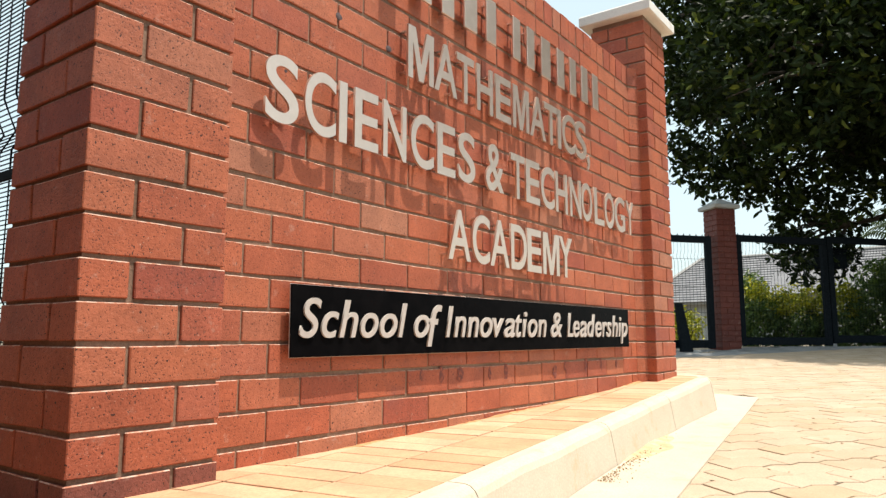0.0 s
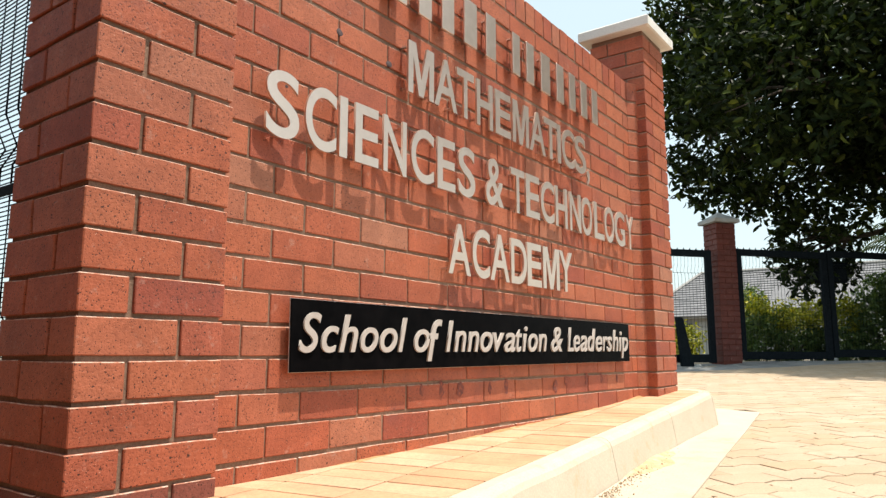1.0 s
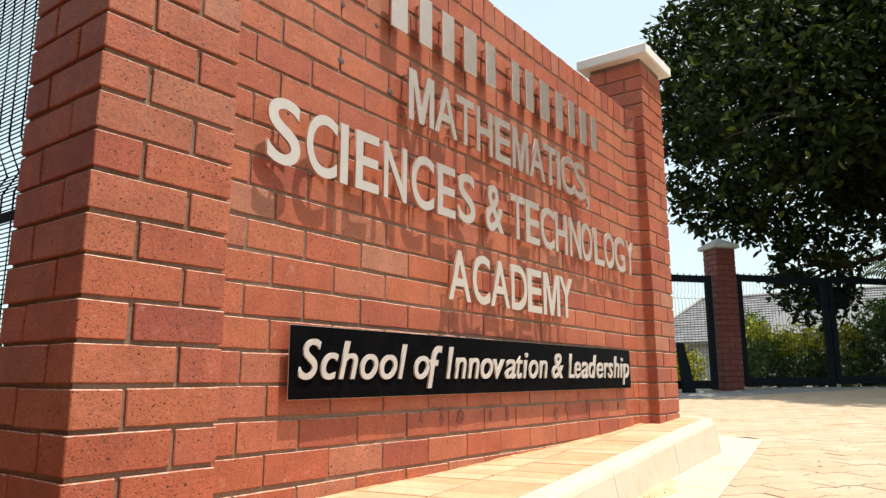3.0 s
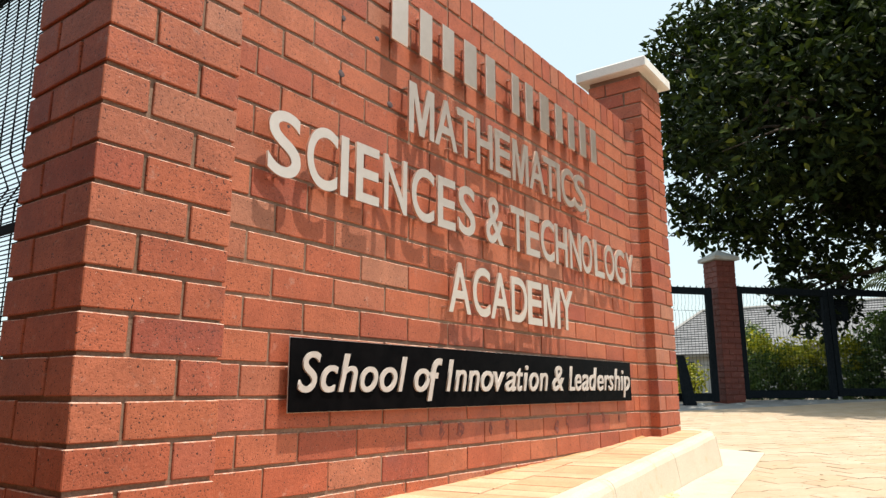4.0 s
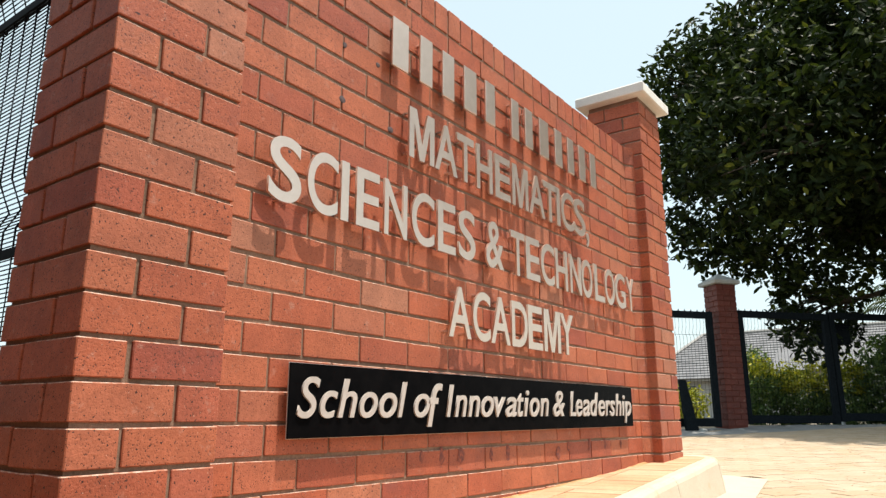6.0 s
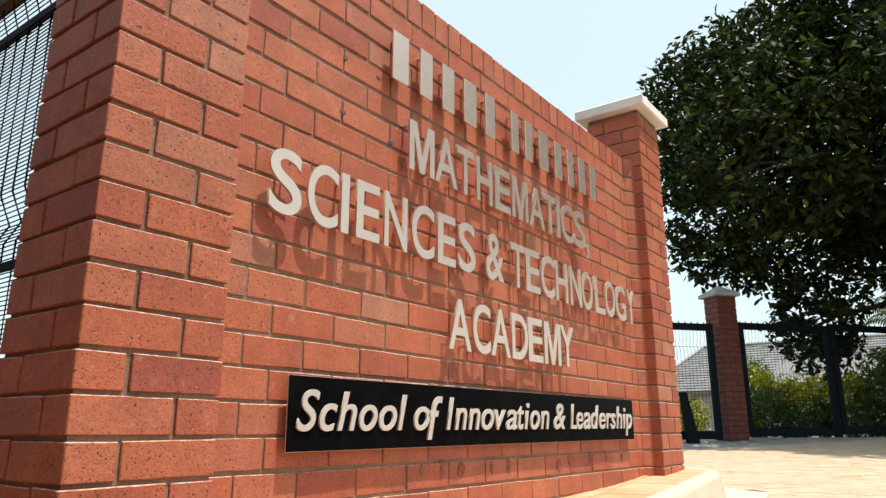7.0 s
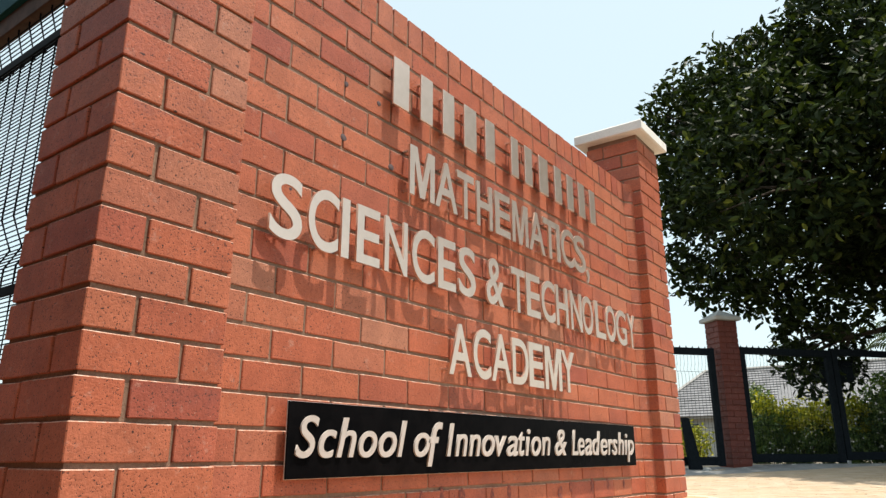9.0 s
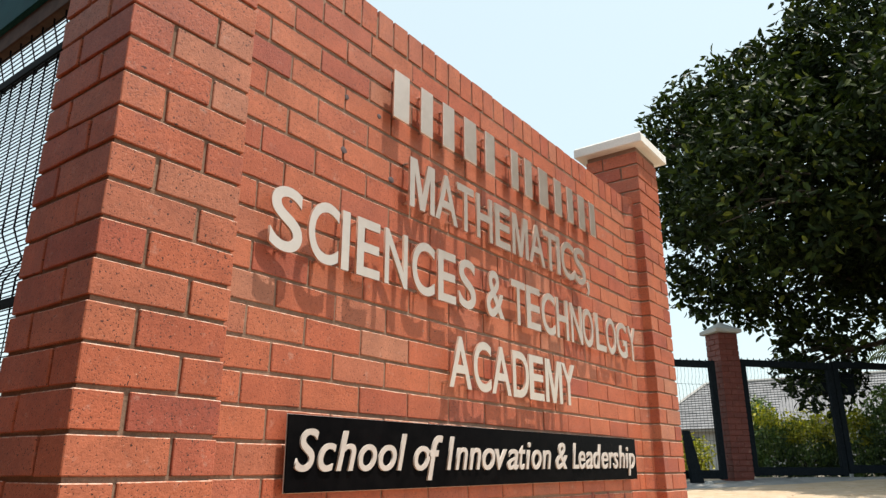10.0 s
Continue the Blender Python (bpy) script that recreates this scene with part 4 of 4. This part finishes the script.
def threshold():
    bm = bmesh.new()
    n, m = 40, 8
    rows = []
    for i in range(n + 1):
        row = []
        for j in range(m + 1):
            p = gate_at(-2.2 + 7.0 * i / n, -1.05 + 1.3 * j / m + (0.10 * noise.noise((i * 0.35, 0.0, 2.0)) if j == 0 else 0.0)).translation
            z = road_z(p.x) + 0.012 + 0.016 * noise.noise((p.x * 2.2, p.y * 2.2, 0)) + (0.0 if j else -0.02)
            row.append(bm.verts.new((p.x, p.y, z)))
        rows.append(row)
    for a, b in zip(rows, rows[1:]):
        for j in range(m):
            bm.faces.new((a[j], b[j], b[j + 1], a[j + 1]))
    ob = new("threshold", mesh_of(bm, "threshold", THRESHOLD))
    tagged(ob, "rough grey concrete strip under the gates", "threshold", kind="structure")


threshold()


def sand_drift():
    rng = random.Random(14)
    bm = bmesh.new()
    n, m = 24, 8
    rows = []
    for i in range(n + 1):
        x = 1.2 + 0.8 * i / n
        row = []
        for j in range(m + 1):
            y = kerb_y(x) - 0.095 - (0.10 + 0.07 * noise.noise((x * 6, 3.0, 0.0))) * math.sin(math.pi * (i + 0.4) / (n + 0.8)) * j / m
            e = math.sin(math.pi * i / n) * max(0.0, 1 - j / m) ** 1.3
            h = e * (0.010 + 0.004 * noise.noise((x * 5, y * 6, 1.0)))
            row.append(bm.verts.new((x, y, road_z(x) + 0.0085 + h - (0.006 if j == m or i in (0, n) else 0.0))))
        rows.append(row)
    for a, b in zip(rows, rows[1:]):
        for j in range(m):
            bm.faces.new((a[j], a[j + 1], b[j + 1], b[j]))
    ob = new("sand_drift", mesh_of(bm, "sand_drift", DRIFT))
    tagged(ob, "thin drift of orange sand washed against the kerb", "sand", kind="stuff")
    bm = bmesh.new()
    for i in range(260):
        x = 0.88 + abs(rng.gauss(0, 0.34))
        y = kerb_y(x) - 0.115 - abs(rng.gauss(0, 0.03))
        r = rng.uniform(0.0008, 0.0029)
        bmesh.ops.create_icosphere(bm, subdivisions=1, radius=r, matrix=Matrix.Translation((x, y, road_z(x) + 0.012 + r * 0.3)) @ pose(0, 0, 0, rng.uniform(0, 90), 0, rng.uniform(0, 180)) @ Matrix.Diagonal((1.6, 1, 0.5, 1)))
    for i in range(150):
        x = rng.uniform(1.0, 9.5)
        y = -0.75 + 0.14 * (x - 0.86) - abs(rng.gauss(0, 0.9)) if x < 4 else rng.uniform(-2.6, 1.0)
        r = rng.uniform(0.0012, 0.004) * (1 + 0.12 * x)
        bmesh.ops.create_icosphere(bm, subdivisions=1, radius=r, matrix=Matrix.Translation((x, y, road_z(x) + 0.004)) @ pose(0, 0, 0, rng.uniform(-12, 12), 0, rng.uniform(0, 180)) @ Matrix.Diagonal((rng.uniform(1.2, 4.0), 1, 0.4, 1)))
    ob = new("debris", mesh_of(bm, "debris", CRUMB))
    tagged(ob, "dry leaf crumbs and grit lying about the driveway", "debris", kind="stuff")


sand_drift()


def sand_line():
    """Orange sand washed into the angle between the apron and the wall."""
    bm = bmesh.new()
    n, m = 150, 4
    rows = []
    for i in range(n + 1):
        x = 0.10 + 2.54 * i / n
        swell = max(0.0, 0.35 + 0.9 * noise.noise((x * 2.1, 4.0, 0.0)) + 0.5 * noise.noise((x * 9.0, 1.0, 0.0))) * min(1.0, i / 30)
        width = 0.012 + 0.035 * swell
        rows.append([bm.verts.new((x, 0.004 - width * j / m, plinth_z(x) - 0.003 + (0.002 + 0.011 * swell) * (1 - j / m) ** 1.4
                                   + (0.0025 * noise.noise((x * 60, j * 3.0, 2.0)) if 0 < j < m else 0.0))) for j in range(m + 1)])
    for a, b in zip(rows, rows[1:]):
        for j in range(m):
            bm.faces.new((a[j], a[j + 1], b[j + 1], b[j]))
    ob = new("sand_line", mesh_of(bm, "sand_line", WASH))
    tagged(ob, "thin line of orange sand along the foot of the wall", "sand", kind="stuff")


sand_line()


# ---- pieces: bricks of the wall and pillars ----
def lay_wall():
    rng = random.Random(2)
    for r in range(0, 21):
        z = bed_z(r - 0.5)
        first = 0.0 if r % 2 else -0.090
        joints = [WALL_L + 0.001]
        joints.append(first)
        n = 1.0 if r % 2 else 0.5
        while n * LENGTH < WALL_R + 0.06:
            joints.append(n * LENGTH)
            n += 1
        end = WALL_R + 0.078
        joints[-1:] = [joints[-1]] if end - joints[-1] > 0.03 else []
        joints.append(end)
        for a, b in zip(joints, joints[1:]):
            a2 = a + (0.0037 if a > WALL_L + 0.01 else 0.002)
            b2 = b - 0.0037
            lay(WALL, "brick", b2 - a2, BRICK_D, BRICK_H, Matrix.Translation(((a2 + b2) / 2, BRICK_D / 2, z)), rng=rng)
    for r in range(0, 21):  # added splay towards the pillar, angled to make the wall's shade band
        m = Matrix.Translation((2.626, -0.001, bed_z(r - 0.5))) @ pose(0, 0, 0, 0, 0, -32) @ Matrix.Translation((0.042, 0.03, 0))
        lay(WALL, "brick", 0.084, 0.06, BRICK_H, m, rng=rng)
    m = Matrix.Translation((2.626, -0.001, WALL_TOP + 0.061)) @ pose(0, 0, 0, 0, 0, -32) @ Matrix.Translation((0.042, 0.03, 0))
    lay(WALL, "coping_brick", 0.084, 0.06, 0.112, m, rng=rng)
    x = WALL_L + 0.031
    while x < WALL_R - 0.04:
        lay(WALL, "coping_brick", 0.0775, BRICK_L, 0.112, Matrix.Translation((x, BRICK_L / 2, WALL_TOP + 0.061)), rng=rng)
        x += 0.0865
    bm = bmesh.new()
    for r in range(0, 21):
        z = (r - 0.5) * COURSE
        n = WALL_L - (0 if r % 2 else 0.116)
        while n < WALL_R:
            a, b = max(n, WALL_L) + 0.005, min(n + LENGTH, WALL_R) - 0.005
            if b - a > 0.02:
                box_bm(a, b, 0.122, 0.222, z - BRICK_H / 2, z + BRICK_H / 2, bm=bm)
            n += LENGTH
    part("back_bricks", bm, BRICK_BACK, WALL)["kind"] = "stuff"


lay_wall()


def lay_pillar(root, x, seed):
    rng = random.Random(seed)
    cx, cy = x + PILLAR / 2, PILLAR_Y + PILLAR / 2
    a = (PILLAR - BRICK_L) / 2
    for r in range(0, 26):
        z = (r - 0.5) * COURSE
        s = 1 if r % 2 else -1
        for q in range(4):
            m = Matrix.Translation((cx, cy, z)) @ pose(0, 0, 0, 0, 0, 90 * q) @ Matrix.Translation((s * a, -(PILLAR - BRICK_D) / 2, 0))
            lay(root, "brick", BRICK_L, BRICK_D, BRICK_H, m, DARK_BRICK if r == 0 else BRICK, rng=rng)


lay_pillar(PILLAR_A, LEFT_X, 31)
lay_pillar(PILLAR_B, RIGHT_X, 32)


def lay_plinth():
    rng = random.Random(6)
    lines = [(0.004, 0.227), (0.233, 0.456), (0.462, 0.686)]
    for lo, hi in lines:
        s = -0.36
        while s < 3.02:
            w = 0.107
            pts = []
            for du, dv in ((0.0022, lo), (w - 0.0022, lo), (w - 0.0022, hi), (0.0022, hi)):
                x = s + du - 0.14 * dv + rng.uniform(-0.0022, 0.0022)
                y = kerb_y(x) + dv + rng.uniform(-0.002, 0.002)
                pts.append((x, min(y, -0.001)))
            if pts[3][1] - pts[0][1] > 0.015 and pts[2][1] - pts[1][1] > 0.015:
                dz = rng.uniform(-0.0012, 0.0008)
                bm = prism_bm(pts, lambda x, y: plinth_z(x) - 0.05, lambda x, y: plinth_z(x) + dz, 0.0012)
                part("paver", bm, CLAY, PLINTH)
            s += w + 0.002


lay_plinth()


# ---- pieces: interlocking pavers of the driveway ----
def lay_road():
    rng = random.Random(9)
    road = thing("driveway", (4.0, -1.5, road_z(4.0)), "sunlit driveway of sandy interlocking concrete pavers", "road", kind="structure")
    L, W, zig = 0.24, 0.15, 0.022
    u = Vector((0.80, -0.60))
    v = Vector((0.60, 0.80))

    def outline():
        pts = []
        g = 0.0036
        n = 4
        for i in range(n + 1):
            pts.append((g + (L - 2 * g) * i / n, g + (zig if i % 2 else 0)))
        for i in range(n, -1, -1):
            pts.append((g + (L - 2 * g) * i / n, W - g + (zig if i % 2 else 0)))
        return pts

    shape = outline()

    def inside(p):
        x, y = p
        if x < 0.2 or y < -2.9 - 0.05 * x or x > 12.6:
            return False
        if x < 3.95 and y > (-0.789 + (x - 0.86) * 0.1418) + 0.12:
            return False
        if x >= 3.95 and y > 2.2:
            return False
        if x < 4.0 and y > -0.15:
            return False
        q = Vector((x, y, 0)) - GATE_0
        return q.dot(Vector((-GATE_U.y, GATE_U.x, 0))) < 1.0

    cells = []
    for i in range(-60, 90):
        for j in range(-40, 110):
            c = u * (i + (0.5 if j % 2 else 0)) * L + v * j * W
            mid = c + u * L / 2 + v * W / 2
            if inside(mid):
                cells.append((mid.x + 0.4 * abs(mid.y + 0.8), c))
    cells.sort(key=lambda e: e[0])
    bed = bmesh.new()

    def fill(x, y):
        """Sand lies high in some joints and is washed out of others."""
        f = noise.noise((x * 7.0, y * 7.0, 2.0)) + 0.6 * noise.noise((x * 17.0, y * 17.0, 5.0))
        return road_z(x) - 0.0075 + 0.0065 * max(-1.0, min(1.0, 4.0 * f + 0.75))

    s = 0.05
    for i in range(4, 252):
        for j in range(-70, 44):
            x, y = s * i, s * j
            if all(inside((x + a, y + b)) for a in (-0.1, 0.15) for b in (-0.1, 0.15)):
                bed.faces.new([bed.verts.new((x + a, y + b, fill(x + a, y + b))) for a, b in ((0, 0), (s, 0), (s, s), (0, s))])
    part("joint_bed", bed, SAND, road, "dark joints partly filled with pale sand")
    meshes = []
    for q in range(4):
        bm = prism_bm(shape, -0.05, 0.0, 0.0015)
        meshes.append(mesh_of(bm, "paver", PAVER))
    rest_v, rest_f = [], []
    rz = math.atan2(u.y, u.x)
    for idx, (_, c) in enumerate(cells):
        slope = (road_z(c.x + 0.2) - road_z(c.x)) / 0.2
        z = road_z(c.x + 0.1) + rng.uniform(-0.0015, 0.0015)
        m = Matrix.Translation((c.x, c.y, z)) @ Matrix.Rotation(-math.atan(slope), 4, "Y") @ Matrix.Rotation(rz + rng.uniform(-0.006, 0.006), 4, "Z")
        if idx < 300:
            hang("paver", meshes[idx % 4], road, m)
        else:
            src = meshes[0]
            b = len(rest_v)
            rest_v.extend([tuple(m @ w.co) for w in src.vertices])
            rest_f.extend([tuple(b + k for k in p.vertices) for p in src.polygons])
    me = bpy.data.meshes.new("far_pavers")
    me.from_pydata(rest_v, [], rest_f)
    me.materials.append(PAVER_REST)
    ob = hang("far_pavers", me, road)
    ob["kind"] = "stuff"


lay_road()
